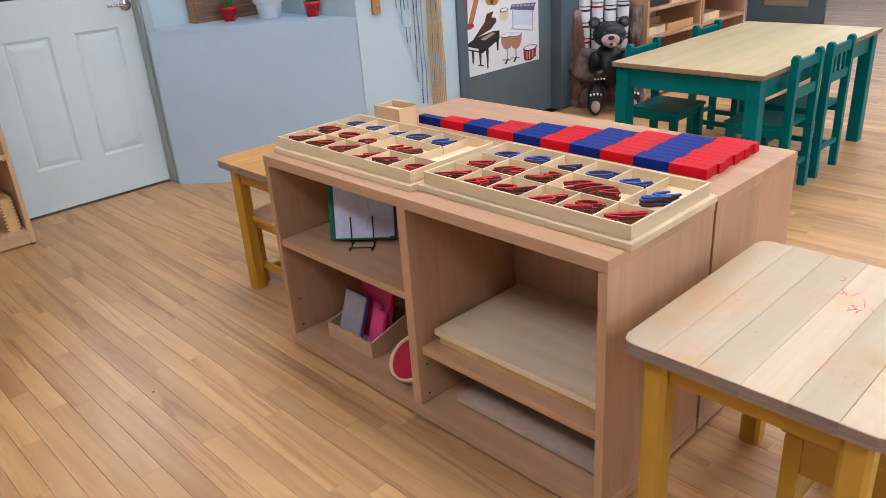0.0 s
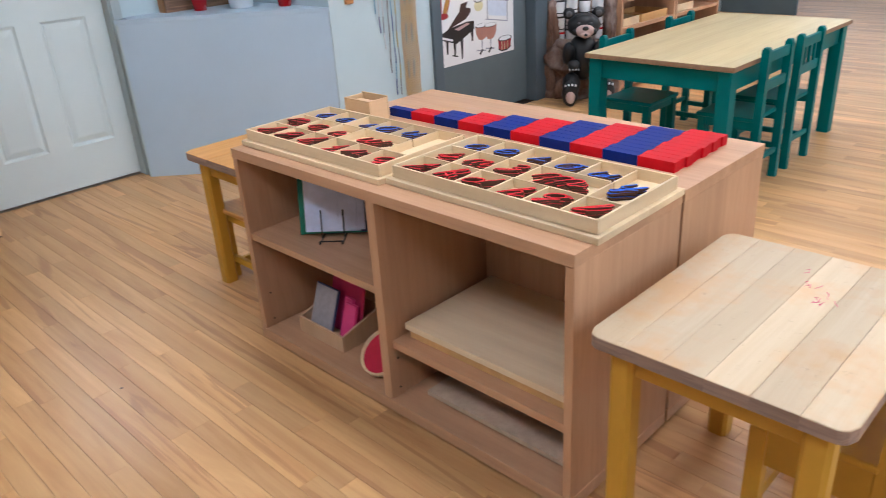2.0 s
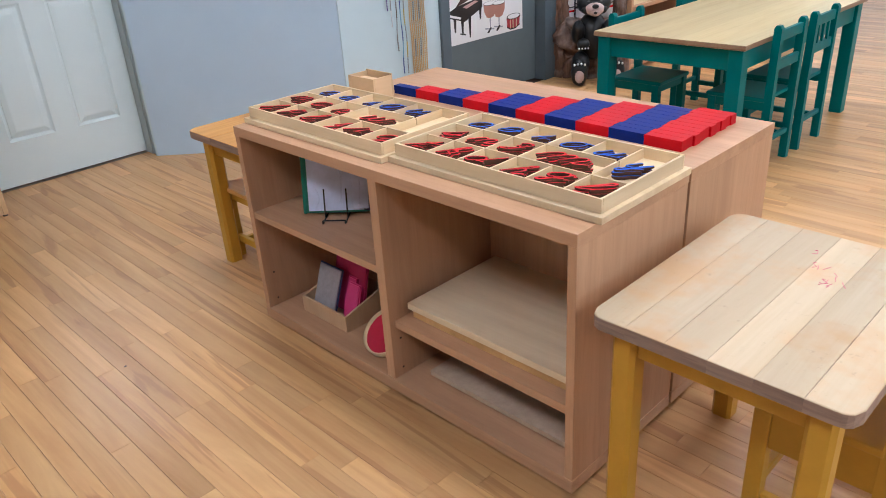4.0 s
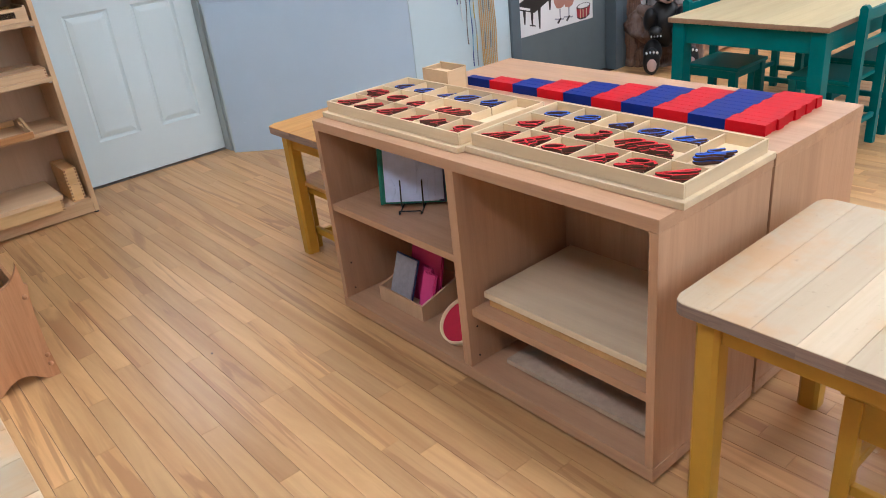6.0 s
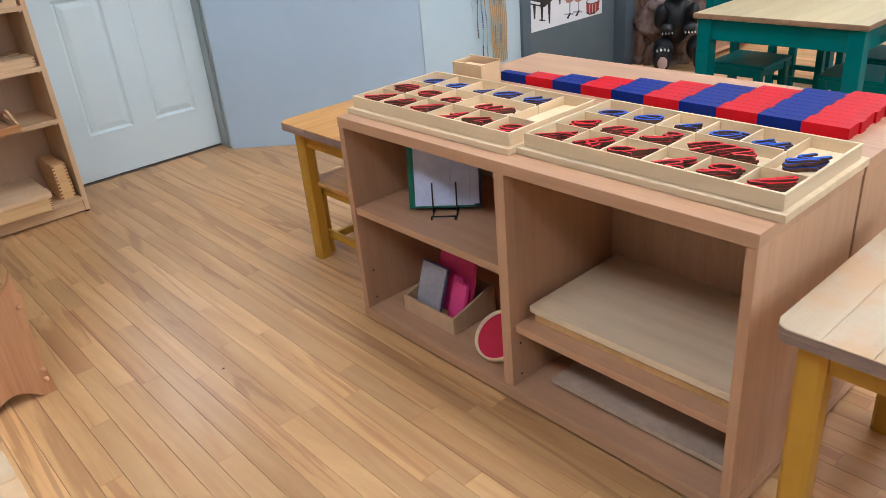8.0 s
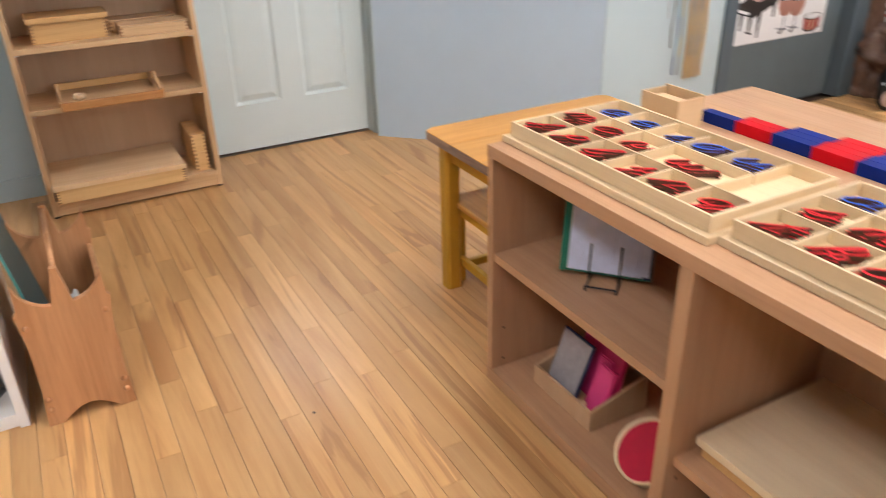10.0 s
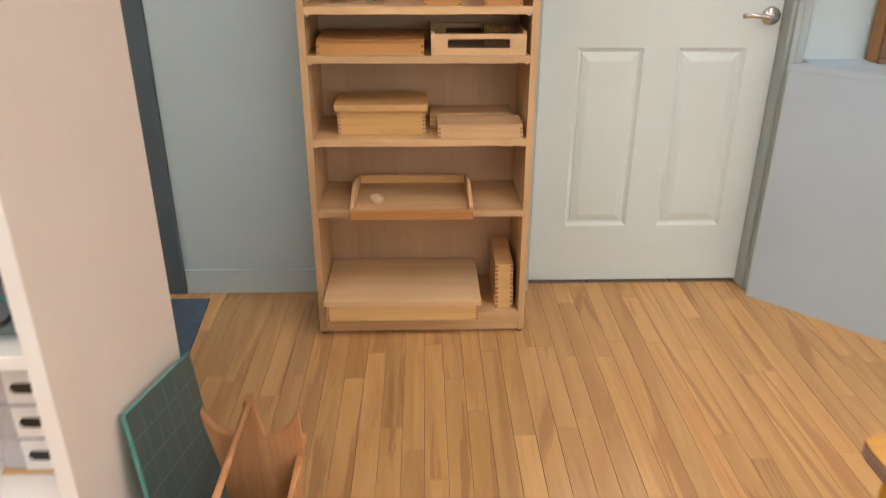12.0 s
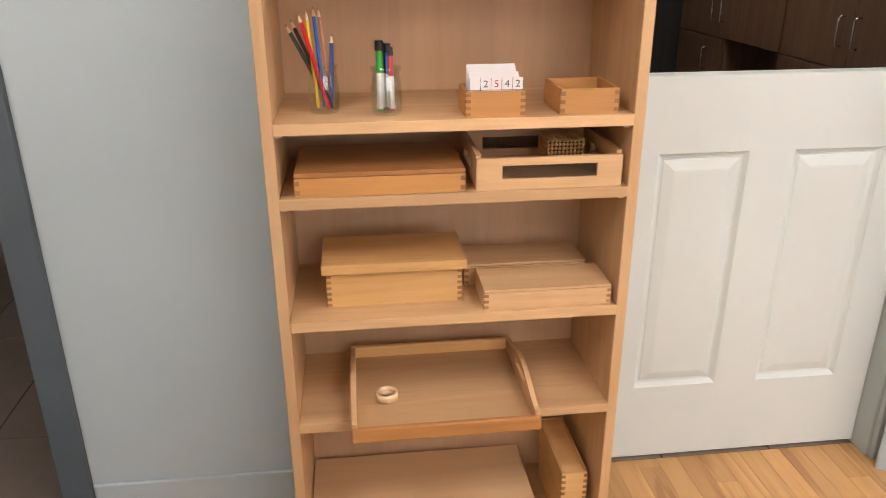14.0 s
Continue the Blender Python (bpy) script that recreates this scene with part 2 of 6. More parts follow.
M_POTWHITE = paint("white glazed pot", (0.78, 0.80, 0.82), 0.3, 0.03, 10)
M_SOIL = paint("dark soil", (0.03, 0.02, 0.015), 0.9, 0.2, 60)
M_BEAR = paint("glossy black bear figure", (0.007, 0.0075, 0.009), 0.42, 0.2, 12, 0.2, 60)
M_BEAREAR = paint("grey inner ear of a figure", (0.09, 0.09, 0.095), 0.5, 0.1, 12)
M_MUZZLE = paint("pale pink muzzle", (0.50, 0.36, 0.33), 0.5, 0.1, 12)
M_BEAD = paint("golden glass bead", (0.62, 0.40, 0.16), 0.25, 0.15, 60)
M_CORE = paint("dark red shade between beads", (0.10, 0.02, 0.012), 0.7)
# near-black base colour stands for the dim kitchen
M_DARKROOM = paint("kitchen wall with dimness in colour", (0.03, 0.028, 0.026), 0.7)
M_PORCELAIN = paint("cream ceramic ring", (0.70, 0.52, 0.32), 0.35, 0.05, 20)
M_FOOT = paint("black plastic foot", (0.02, 0.018, 0.016), 0.6)
M_LAMP = glow("lit lamp diffuser", (1.0, 0.985, 0.965), LAMP)

# thin lacquers that hardly shine
for dull in (M_RED, M_BLUE, M_LRED, M_LBLUE, M_TEAL, M_GDOOR, M_SLATE):
    dull.node_tree.nodes["Principled BSDF"].inputs["Specular IOR Level"].default_value = 0.12

# ---- builders ----
def bm_box(lo, hi, bevel=0.0, bm=None, seg=2):
    own = bmesh.new()
    bmesh.ops.create_cube(own, size=1.0)
    for v in own.verts:
        v.co = Vector([(a + b) / 2 + c * (b - a) for a, b, c in zip(lo, hi, v.co)])
    if bevel > 0:
        bmesh.ops.bevel(own, geom=own.edges[:], offset=bevel, segments=seg, profile=0.5, affect="EDGES")
    return join(bm, own)


def join(bm, own):
    if bm is None:
        return own
    tmp = bpy.data.meshes.new("tmp")
    own.to_mesh(tmp)
    own.free()
    bm.from_mesh(tmp)
    bpy.data.meshes.remove(tmp)
    return bm


def bm_cyl(r1, r2, depth, m=None, bm=None, seg=20):
    own = bmesh.new()
    bmesh.ops.create_cone(own, cap_ends=True, segments=seg, radius1=r1, radius2=r2, depth=depth, matrix=m or Matrix())
    return join(bm, own)


def bm_ball(r, m=None, bm=None, u=16, v=10):
    own = bmesh.new()
    bmesh.ops.create_uvsphere(own, u_segments=u, v_segments=v, radius=r, matrix=m or Matrix())
    return join(bm, own)


def bm_prism(points, axis, a, b, bm=None):
    """A flat outline (pairs) pushed out along an axis from a to b."""
    own = bmesh.new()
    def place(p, w):
        q = list(p)
        q.insert("xyz".index(axis), w)
        return Vector(q)
    lo = [own.verts.new(place(p, a)) for p in points]
    hi = [own.verts.new(place(p, b)) for p in points]
    own.faces.new(lo)
    own.faces.new(hi[::-1])
    for i in range(len(points)):
        j = (i + 1) % len(points)
        own.faces.new((lo[j], lo[i], hi[i], hi[j]))
    bmesh.ops.recalc_face_normals(own, faces=own.faces[:])
    return join(bm, own)


def bm_lathe(profile, seg=24, bm=None, m=None):
    """A turned shape from pairs of radius and height."""
    own = bmesh.new()
    rings = []
    for r, z in profile:
        rings.append([own.verts.new((r * math.cos(2 * math.pi * k / seg), r * math.sin(2 * math.pi * k / seg), z)) for k in range(seg)])
    for a, b in zip(rings, rings[1:]):
        for k in range(seg):
            own.faces.new((a[k], a[(k + 1) % seg], b[(k + 1) % seg], b[k]))
    if profile[0][0] > 0.0005:
        own.faces.new(rings[0][::-1])
    if profile[-1][0] > 0.0005:
        own.faces.new(rings[-1])
    bmesh.ops.recalc_face_normals(own, faces=own.faces[:])
    if m:
        own.transform(m)
    return join(bm, own)


def bm_tube(path, r, bm=None, seg=8):
    """A round bar along a row of points."""
    own = bmesh.new()
    pts = [Vector(p) for p in path]
    rings = []
    for i, p in enumerate(pts):
        d = (pts[min(i + 1, len(pts) - 1)] - pts[max(i - 1, 0)]).normalized()
        side = d.cross(Vector((0.31, 0.17, 0.93))).normalized()
        up = side.cross(d)
        rings.append([own.verts.new(p + r * (math.cos(2 * math.pi * k / seg) * side + math.sin(2 * math.pi * k / seg) * up)) for k in range(seg)])
    for a, b in zip(rings, rings[1:]):
        for k in range(seg):
            own.faces.new((a[k], a[(k + 1) % seg], b[(k + 1) % seg], b[k]))
    own.faces.new(rings[0][::-1])
    own.faces.new(rings[-1])
    bmesh.ops.recalc_face_normals(own, faces=own.faces[:])
    return join(bm, own)


def mesh_of(name, bm, material, smooth=False):
    me = bpy.data.meshes.new(name)
    bm.to_mesh(me)
    bm.free()
    for mm in (material if isinstance(material, (list, tuple)) else [material]):
        me.materials.append(mm)
    if smooth:
        for p in me.polygons:
            p.use_smooth = True
    return me


def part(name, bm, material, parent=None, label="", smooth=False):
    ob = new(name, mesh_of(name, bm, material, smooth))
    ob.parent = parent
    if label:
        ob["label"] = label
    return ob


def thing(name, label, category, at=(0, 0, 0), rz=0.0, group="", kind=""):
    ob = new(name)
    ob.empty_display_size = 0.05
    ob.matrix_basis = pose(at[0], at[1], at[2], 0, 0, rz)
    return tagged(ob, label, category, group, kind)


def struct(name, bm, material, label, smooth=False):
    return tagged(part(name, bm, material, None, "", smooth), label, name.split("_")[0], "", "structure")


# ---- large structure ----
WX0, WX1, WY0 = -1.6, 13.0, -3.2
T = 0.12
NY = 4.25                     # north wall with the bookcase and the half door
EY = 3.45                     # wall with the bead chains
LEDGE_SUM, LEDGE_Z = 6.165, 0.800

def wall(name, boxes, label, mat=None):
    bm = bmesh.new()
    for lo, hi in boxes:
        bm_box(lo, hi, 0, bm)
    return struct(name, bm, mat or M_WALL, label)

DX0, DX1, DH = 1.215, 1.995, 2.05       # opening of the half door
wall("wall_north", [((0.0, NY, 0), (DX0, NY + T, CEIL)), ((DX1, NY, 0), (2.72 + T, NY + T, CEIL)),
                    ((DX0, NY, DH), (DX1, NY + T, CEIL)), ((-1.0, NY, 2.05), (0.0, NY + T, CEIL)),
                    ((WX0, NY, 0), (-1.0, NY + T, CEIL))], "pale blue-grey painted wall with doorways")
wall("wall_return", [((2.72, EY + T, 0), (2.72 + T, NY, CEIL))], "short pale blue-grey return wall beside the ledge")
wall("wall_beads", [((2.72, EY, 0), (3.41, EY + T, CEIL)), ((3.41, EY, 2.1), (4.39, EY + T, CEIL)),
                    ((4.39, EY, 0), (6.2, EY + T, CEIL))], "pale blue-grey painted wall beside the slate door")
wall("wall_corner", [((6.2 - T, EY + T, 0), (6.2, 6.0, CEIL))], "pale wall running back beside the far shelves")
wall("wall_far", [((8.42, 3.34, 2.1), (8.42 + T, 4.13, CEIL)), ((8.42, 4.13, 0), (8.42 + T, 6.0, CEIL))], "far pale wall with a glazed door")
wall("wall_hall", [((6.08, 6.0, 0), (WX1, 6.12, CEIL))], "far pale wall of the hall")
# west and south walls are added closures, dark to hold back bounce
wall("wall_west", [((WX0 - T, WY0, 0), (WX0, 8.5, CEIL))], "wall behind the white shelf, darkened to cut bounced light", M_LOWBOUNCE)
wall("wall_south", [((WX0, WY0 - T, 0), (WX1, WY0, 0.85)), ((WX0, WY0 - T, 2.35), (WX1, WY0, CEIL)), ((WX0, WY0 - T, 0.85), (0.6, WY0, 2.35)), ((6.4, WY0 - T, 0.85), (WX1, WY0, 2.35))], "unseen wall behind the walk, darkened to cut bounced light", M_LOWBOUNCE)
wall("wall_east", [((WX1, WY0, 0), (WX1 + T, 6.0, 0.9)), ((WX1, WY0, 2.4), (WX1 + T, 6.0, CEIL)),
                   ((WX1, WY0, 0.9), (WX1 + T, -2.4, 2.4)), ((WX1, 5.4, 0.9), (WX1 + T, 6.0, 2.4))], "far pale wall with a window band")
wall("wall_kitchen", [((3.35, NY + T, 0), (3.47, 8.5, CEIL)), ((1.0, 8.5, 0), (3.47, 8.62, CEIL))], "kitchen wall, near black to stand for the room's dimness", M_DARKROOM)
wall("wall_passage", [((WX0, 8.5, 0), (1.0, 8.62, CEIL))], "pale wall at the end of the passage")
struct("ceiling", bm_box((WX0 - T, WY0 - T, CEIL), (WX1 + T, 8.62, CEIL + 0.1)), M_CEIL, "unseen tiled ceiling, greyed to cut bounced light")
struct("partition_north", bm_box((0.9, NY + T, 0), (1.0, 8.5, CEIL)), M_WALL, "partition between two back rooms")
struct("ground", bm_box((WX0 - T, WY0 - T, -0.12), (WX1 + T, 8.62, -0.0125)), M_SUB, "dark sub-floor under the boards")

def casing(name, x0, x1, y, h, w, mat, label):
    ob = tagged(new(name), label, "door frame", "", "structure")
    part("jamb", bm_box((x0 - w, y - 0.018, 0), (x0, y + T, h + w), 0.004), mat, ob)
    part("jamb", bm_box((x1, y - 0.018, 0), (x1 + w, y + T, h + w), 0.004), mat, ob)
    part("head", bm_box((x0, y - 0.018, h), (x1, y + T, h + w), 0.004), mat, ob)
    return ob

casing("door_frame_1", -0.95, -0.035, NY, 2.02, 0.068, M_SLATE, "dark slate painted door frame of the open passage")
casing("door_frame_2", 3.475, 4.325, EY, 2.05, 0.07, M_SLATE, "dark slate painted door frame")

struct("panel_slate", bm_box((4.397, EY - 0.014, 0), (4.66, EY - 0.001, 2.1), 0.002), M_SLATE, "dark slate painted wall panel beside the door")

frame2 = tagged(new("door_frame_3"), "grey-green painted frame of the half door", "door frame", "", "structure")
part("jamb", bm_box((DX1 - 0.012, NY - 0.02, 0), (DX1 + 0.05, NY + T, DH), 0.004), M_CASING, frame2)
part("jamb", bm_box((DX1 - 0.003, NY - 0.035, 0), (DX1 + 0.018, NY - 0.018, DH), 0.003), M_CASING, frame2)
part("jamb", bm_box((DX0 - 0.03, NY - 0.02, 0), (DX0 + 0.012, NY + T, DH), 0.004), M_CASING, frame2)

struct("baseboard", bm_box((0.036, NY - 0.012, 0), (0.53, NY - 0.002, 0.09), 0.003), M_WALL, "low painted baseboard on the wall")

# ceiling light panels, all out of view; spacing follows the wanted brightness
for ix in range(5):
    for iy in range(3):
        x, y = (-0.4, 2.0, 4.4, 6.8, 9.2)[ix], (-2.0, 0.75, 2.45)[iy]
        # this panel is added in the kitchen to brighten its cabinets
        if (ix, iy) == (4, 2):
            x, y = 2.1, 6.3
        lamp = thing("ceiling_light", "flat white ceiling light panel, unseen, with a lit diffuser", "ceiling light", (x, y, CEIL), 0, "ceiling lights")
        fr = bmesh.new()
        for lo, hi in (((-0.32, -0.62, -0.03), (-0.29, 0.62, 0)), ((0.29, -0.62, -0.03), (0.32, 0.62, 0)),
                       ((-0.29, -0.62, -0.03), (0.29, -0.59, 0)), ((-0.29, 0.59, -0.03), (0.29, 0.62, 0))):
            bm_box(lo, hi, 0, fr)
        part("frame", fr, M_WHITE, lamp)
        part("diffuser", bm_box((-0.285, -0.585, -0.02), (0.285, 0.585, -0.004)), M_LAMP, lamp)

# window band of the far wall
for k in range(4):
    y0 = -2.4 + 1.95 * k
    win = tagged(new("window_%d" % (k + 1)), "tall white framed window", "window", "far windows", "structure")
    wf = bmesh.new()
    for lo, hi in (((WX1 + 0.02, y0, 0.9), (WX1 + 0.08, y0 + 0.06, 2.4)), ((WX1 + 0.02, y0 + 1.89, 0.9), (WX1 + 0.08, y0 + 1.95, 2.4)),
                   ((WX1 + 0.02, y0 + 0.06, 0.9), (WX1 + 0.08, y0 + 1.89, 0.96)), ((WX1 + 0.02, y0 + 0.06, 2.34), (WX1 + 0.08, y0 + 1.89, 2.4))):
        bm_box(lo, hi, 0, wf)
    part("window_frame", wf, M_WHITE, win)
    pane = part("pane", bm_box((WX1 + 0.045, y0 + 0.06, 0.96), (WX1 + 0.05, y0 + 1.89, 2.34)), M_PANE, win)
    pane.visible_shadow = False

# assumed windows out of view behind the walk; an area lamp gives their light
for k in range(3):
    x0 = 0.6 + 5.8 / 3 * k
    x1 = x0 + 5.8 / 3
    win = tagged(new("window_%d" % (k + 5)), "assumed white framed window behind the walk, out of view", "window", "near windows", "structure")
    wf = bmesh.new()
    for lo, hi in (((x0, 0.06), (x0 + 0.05, 2.35)), ((x1 - 0.05, 0.06), (x1, 2.35)), ((x0 + 0.05, 0.85), (x1 - 0.05, 0.91)), ((x0 + 0.05, 2.29), (x1 - 0.05, 2.35))):
        bm_box((lo[0], WY0 - 0.09, max(lo[1], 0.85)), (hi[0], WY0 - 0.03, hi[1]), 0, wf)
    part("window_frame", wf, M_WHITE, win)
    pane = part("pane", bm_box((x0 + 0.05, WY0 - 0.062, 0.91), (x1 - 0.05, WY0 - 0.056, 2.29)), M_PANE, win)
    pane.visible_shadow = False
# added area lamp for frontal fill, set at the assumed windows
sky_area = bpy.data.lights.new("window_daylight", "AREA")
sky_area.shape, sky_area.size, sky_area.size_y = "RECTANGLE", 5.6, 1.4
sky_area.energy, sky_area.color = DAY, (0.86, 0.94, 1.0)
wl = new("window_daylight", sky_area)
wl.matrix_basis = look((3.5, WY0 - 0.02, 1.6), (3.5, 3.0, 0.9))

hall_area = bpy.data.lights.new("hall_daylight", "AREA")
hall_area.shape, hall_area.size, hall_area.size_y = "RECTANGLE", 7.4, 1.4
hall_area.energy, hall_area.color = 48.0, (0.93, 0.97, 1.0)
hl = new("hall_daylight", hall_area)
hl.matrix_basis = look((WX1 - 0.02, 1.5, 1.65), (0.0, 1.5, 0.6))

# half door
def panel_door(name, x0, x1, y, z0, z1, panels, mat, label):
    """A moulded door leaf whose face looks towards -y."""
    ob = tagged(new(name), label, "door", "", "structure")
    part("leaf", bm_box((x0, y + 0.0135, z0), (x1, y + 0.045, z1), 0.002), mat, ob)
    lo, hi = panels[0][2], panels[0][3]
    face = bmesh.new()
    cols = [(x0, panels[0][0])] + [(a[1], b[0]) for a, b in zip(panels, panels[1:])] + [(panels[-1][1], x1)]
    for a, b in cols:
        bm_box((a, y, lo), (b, y + 0.014, hi), 0, face)
    bm_box((x0, y, z0), (x1, y + 0.014, lo), 0, face)
    bm_box((x0, y, hi), (x1, y + 0.014, z1), 0, face)
    part("stile", face, mat, ob)
    for a, b, c, d in panels:
        # sloping bead, groove and raised field
        bm = bmesh.new()
        rows = [(0.0, 0.0), (0.003, 0.004), (0.009, 0.010), (0.015, 0.012), (0.018, 0.0085), (0.040, 0.0015), (0.045, 0.0010)]
        rings = []
        for inset, deep in rows:
            rings.append([bm.verts.new((px, y + deep, pz)) for px, pz in ((a + inset, c + inset), (b - inset, c + inset), (b - inset, d - inset), (a + inset, d - inset))])
        for r1, r2 in zip(rings, rings[1:]):
            for k in range(4):
                bm.faces.new((r1[k], r1[(k + 1) % 4], r2[(k + 1) % 4], r2[k]))
        bm.faces.new(rings[-1])
        bmesh.ops.recalc_face_normals(bm, faces=bm.faces[:])
        part("panel", bm, mat, ob)
    return ob

door = panel_door("door_1", DX0 + 0.014, DX1 - 0.014, NY + 0.04, 0.013, 1.0,
                  [(1.350, 1.562, 0.222, 0.828), (1.672, 1.888, 0.222, 0.828)], M_DOOR, "closed pale blue-white lower half door with two moulded panels")
handle = part("door_handle", bm_cyl(0.029, 0.026, 0.012, pose(1.946, NY + 0.034, 0.925, 90)), M_METAL, door, "brushed nickel lever handle", True)
part("lever", bm_tube([(1.946, NY + 0.03, 0.925), (1.946, NY - 0.01, 0.925), (1.93, NY - 0.02, 0.926), (1.90, NY - 0.02, 0.930), (1.865, NY - 0.018, 0.934), (1.838, NY - 0.012, 0.930)], 0.0075, None, 10), M_METAL, handle, "", True)
part("latch", bm_box((DX1 - 0.016, NY + 0.034, 0.88), (DX1 - 0.013, NY + 0.044, 0.98)), M_METAL, door)

# slate door with the poster
gdoor = tagged(new("door_2"), "closed slate grey painted door with a poster", "door", "", "structure")
part("leaf", bm_box((3.48, EY + 0.06, 0.008), (4.32, EY + 0.10, 2.045), 0.003), M_GDOOR, gdoor)

# far glazed door
fdoor = tagged(new("door_3"), "far slate grey door with a glass panel", "door", "", "structure")
fb = bmesh.new()
for lo, hi in (((8.41, 3.34, 0.0), (8.45, 3.50, 2.08)), ((8.41, 3.96, 0.0), (8.45, 4.12, 2.08)), ((8.41, 3.50, 0.0), (8.45, 3.96, 0.16)), ((8.41, 3.50, 1.9), (8.45, 3.96, 2.08))):
    bm_box(lo, hi, 0, fb)
part("leaf", fb, M_GDOOR, fdoor)
part("pane", bm_box((8.424, 3.50, 0.16), (8.431, 3.96, 1.9)), M_PANE, fdoor)

# corner ledge
ledge = tagged(new("ledge"), "grey-blue boxed-in corner ledge with a flat top", "ledge", "", "structure")
s = LEDGE_SUM
part("front_panel", bm_prism([(1.985, s - 1.985), (2.715, s - 2.715), (2.715, s - 2.715 + 0.03), (2.015, s - 1.985)], "z", 0.0, LEDGE_Z - 0.02), M_LEDGE, ledge)
part("top", bm_prism([(1.977, s - 1.977 - 0.004), (2.716, s - 2.716 - 0.004), (2.718, NY - 0.002), (2.05, NY - 0.002), (2.05, s - 1.977)], "z", LEDGE_Z - 0.019, LEDGE_Z), M_LEDGE, ledge)
part("trim", bm_prism([(1.982, s - 1.982 - 0.003), (1.987, s - 1.987 - 0.003), (1.988, s - 1.988 + 0.004), (1.982, s - 1.982 + 0.004)], "z", 0.0, LEDGE_Z - 0.02), M_WALL, ledge, "pale edge strip")
for fx, fz in ((2.045, 0.70), (2.045, 0.16), (2.66, 0.70)):
    part("screw", bm_cyl(0.004, 0.004, 0.004, Matrix.Translation((fx, s - fx - 0.001, fz)) @ pose(0, 0, 0, 90, 0, -45), None, 10), M_LEDGE, ledge)


# ---- furniture ----
def cabinet(name, x0, x1, y0, y1, h, label, open_front=True):
    ob = thing(name, label, "cabinet", (x0, y0, 0), 0, "low cabinets")
    w, d, t = y1 - y0, x1 - x0, 0.022
    part("top", bm_box((0, 0, h - 0.028), (d, w, h), 0.0012), M_BEECH, ob)
    part("side_panel", bm_box((0.001, 0.001, 0.0465), (d - 0.001, t, h - 0.0285), 0.0012), M_BEECH_Z, ob)
    part("side_panel", bm_box((0.001, w - t, 0.0465), (d - 0.001, w - 0.001, h - 0.0285), 0.0012), M_BEECH_Z, ob)
    part("bottom", bm_box((0.0, 0.0, 0.012), (d - 0.002, w, 0.046), 0.0015), M_BEECH, ob)
    part("back_panel", bm_box((d - 0.012, t, 0.046), (d - 0.004, w - t, h - 0.028)), M_BEECH_Z, ob)
    for fy in (0.05, w / 2, w - 0.05):
        part("foot", bm_cyl(0.012, 0.012, 0.012, pose(0.04, fy, 0.006), None, 12), M_FOOT, ob)
    if open_front:
        mid = 0.570
        part("divider", bm_box((0.004, mid, 0.046), (d - 0.012, mid + 0.030, h - 0.028), 0.001), M_BEECH_Z, ob)
        part("shelf", bm_box((0.006, mid + 0.030, 0.351), (d - 0.012, w - t, 0.372), 0.001), M_BEECH, ob)
        part("shelf", bm_box((0.022, t, 0.196), (d - 0.012, mid, 0.218), 0.001), M_BEECH, ob)
        for k in range(2):
            part("peg_hole", bm_cyl(0.003, 0.003, 0.001, pose(0.035, w - t - 0.0005, 0.07 + 0.09 * k, 90), None, 8), M_FOOT, ob)
            part("peg_hole", bm_cyl(0.003, 0.003, 0.001, pose(0.035, mid - 0.0005, 0.07 + 0.09 * k, 90), None, 8), M_FOOT, ob)
    return ob

CX0, CXM, CX1, CY0, CY1, CH = 1.424, 1.832, 2.250, 1.108, 2.284, 0.632
cabinet("cabinet", CX0, CXM - 0.002, CY0, CY1, CH, "low open beech cabinet with uneven shelves, seen from its open front")
cabinet("cabinet", CXM + 0.005, CX1, CY0 - 0.001, CY1 + 0.012, CH, "low beech cabinet standing back to back with another", False)


def bookcase(name, x0, x1, y0, y1, h, shelves, label):
    ob = thing(name, label, "bookcase", (x0, y0, 0))
    w, d, t = x1 - x0, y1 - y0, 0.02
    part("side_panel", bm_box((0, 0, 0.008), (t, d, h), 0.0012), M_BOOK_Z, ob)
    part("side_panel", bm_box((w - t, 0, 0.008), (w, d, h), 0.0012), M_BOOK_Z, ob)
    part("top", bm_box((t, 0, h - 0.02), (w - t, d, h), 0.001), M_BOOK_X, ob)
    part("back_panel", bm_box((t, d - 0.010, 0.04), (w - t, d - 0.004, h - 0.02)), M_BACK, ob)
    part("plinth", bm_box((t, 0.004, 0.008), (w - t, 0.022, 0.052), 0.001), M_BOOK_X, ob)
    for z in shelves:
        part("shelf", bm_box((t, -0.002, z - 0.02), (w - t, d - 0.010, z), 0.0012), M_BOOK_X, ob)
    for fx in (0.012, w - 0.012):
        part("foot", bm_cyl(0.011, 0.011, 0.008, pose(fx, 0.015, 0.004), None, 12), M_FOOT, ob)
    for z in shelves[1:]:
        for fx in (t + 0.006, w - t - 0.006):
            part("shelf_pin", bm_box((fx - 0.005, 0.012, z - 0.026), (fx + 0.005, 0.022, z - 0.02)), M_WHITE, ob)
    return ob

BX0, BX1, BY0, BY1 = 0.532, 1.176, 3.955, 4.232
SH = [0.070, 0.417, 0.634, 0.867, 0.995]
bookcase("bookcase", BX0, BX1, BY0, BY1, 1.50, SH + [1.27], "tall pale beech bookcase with wooden boxes on its shelves")


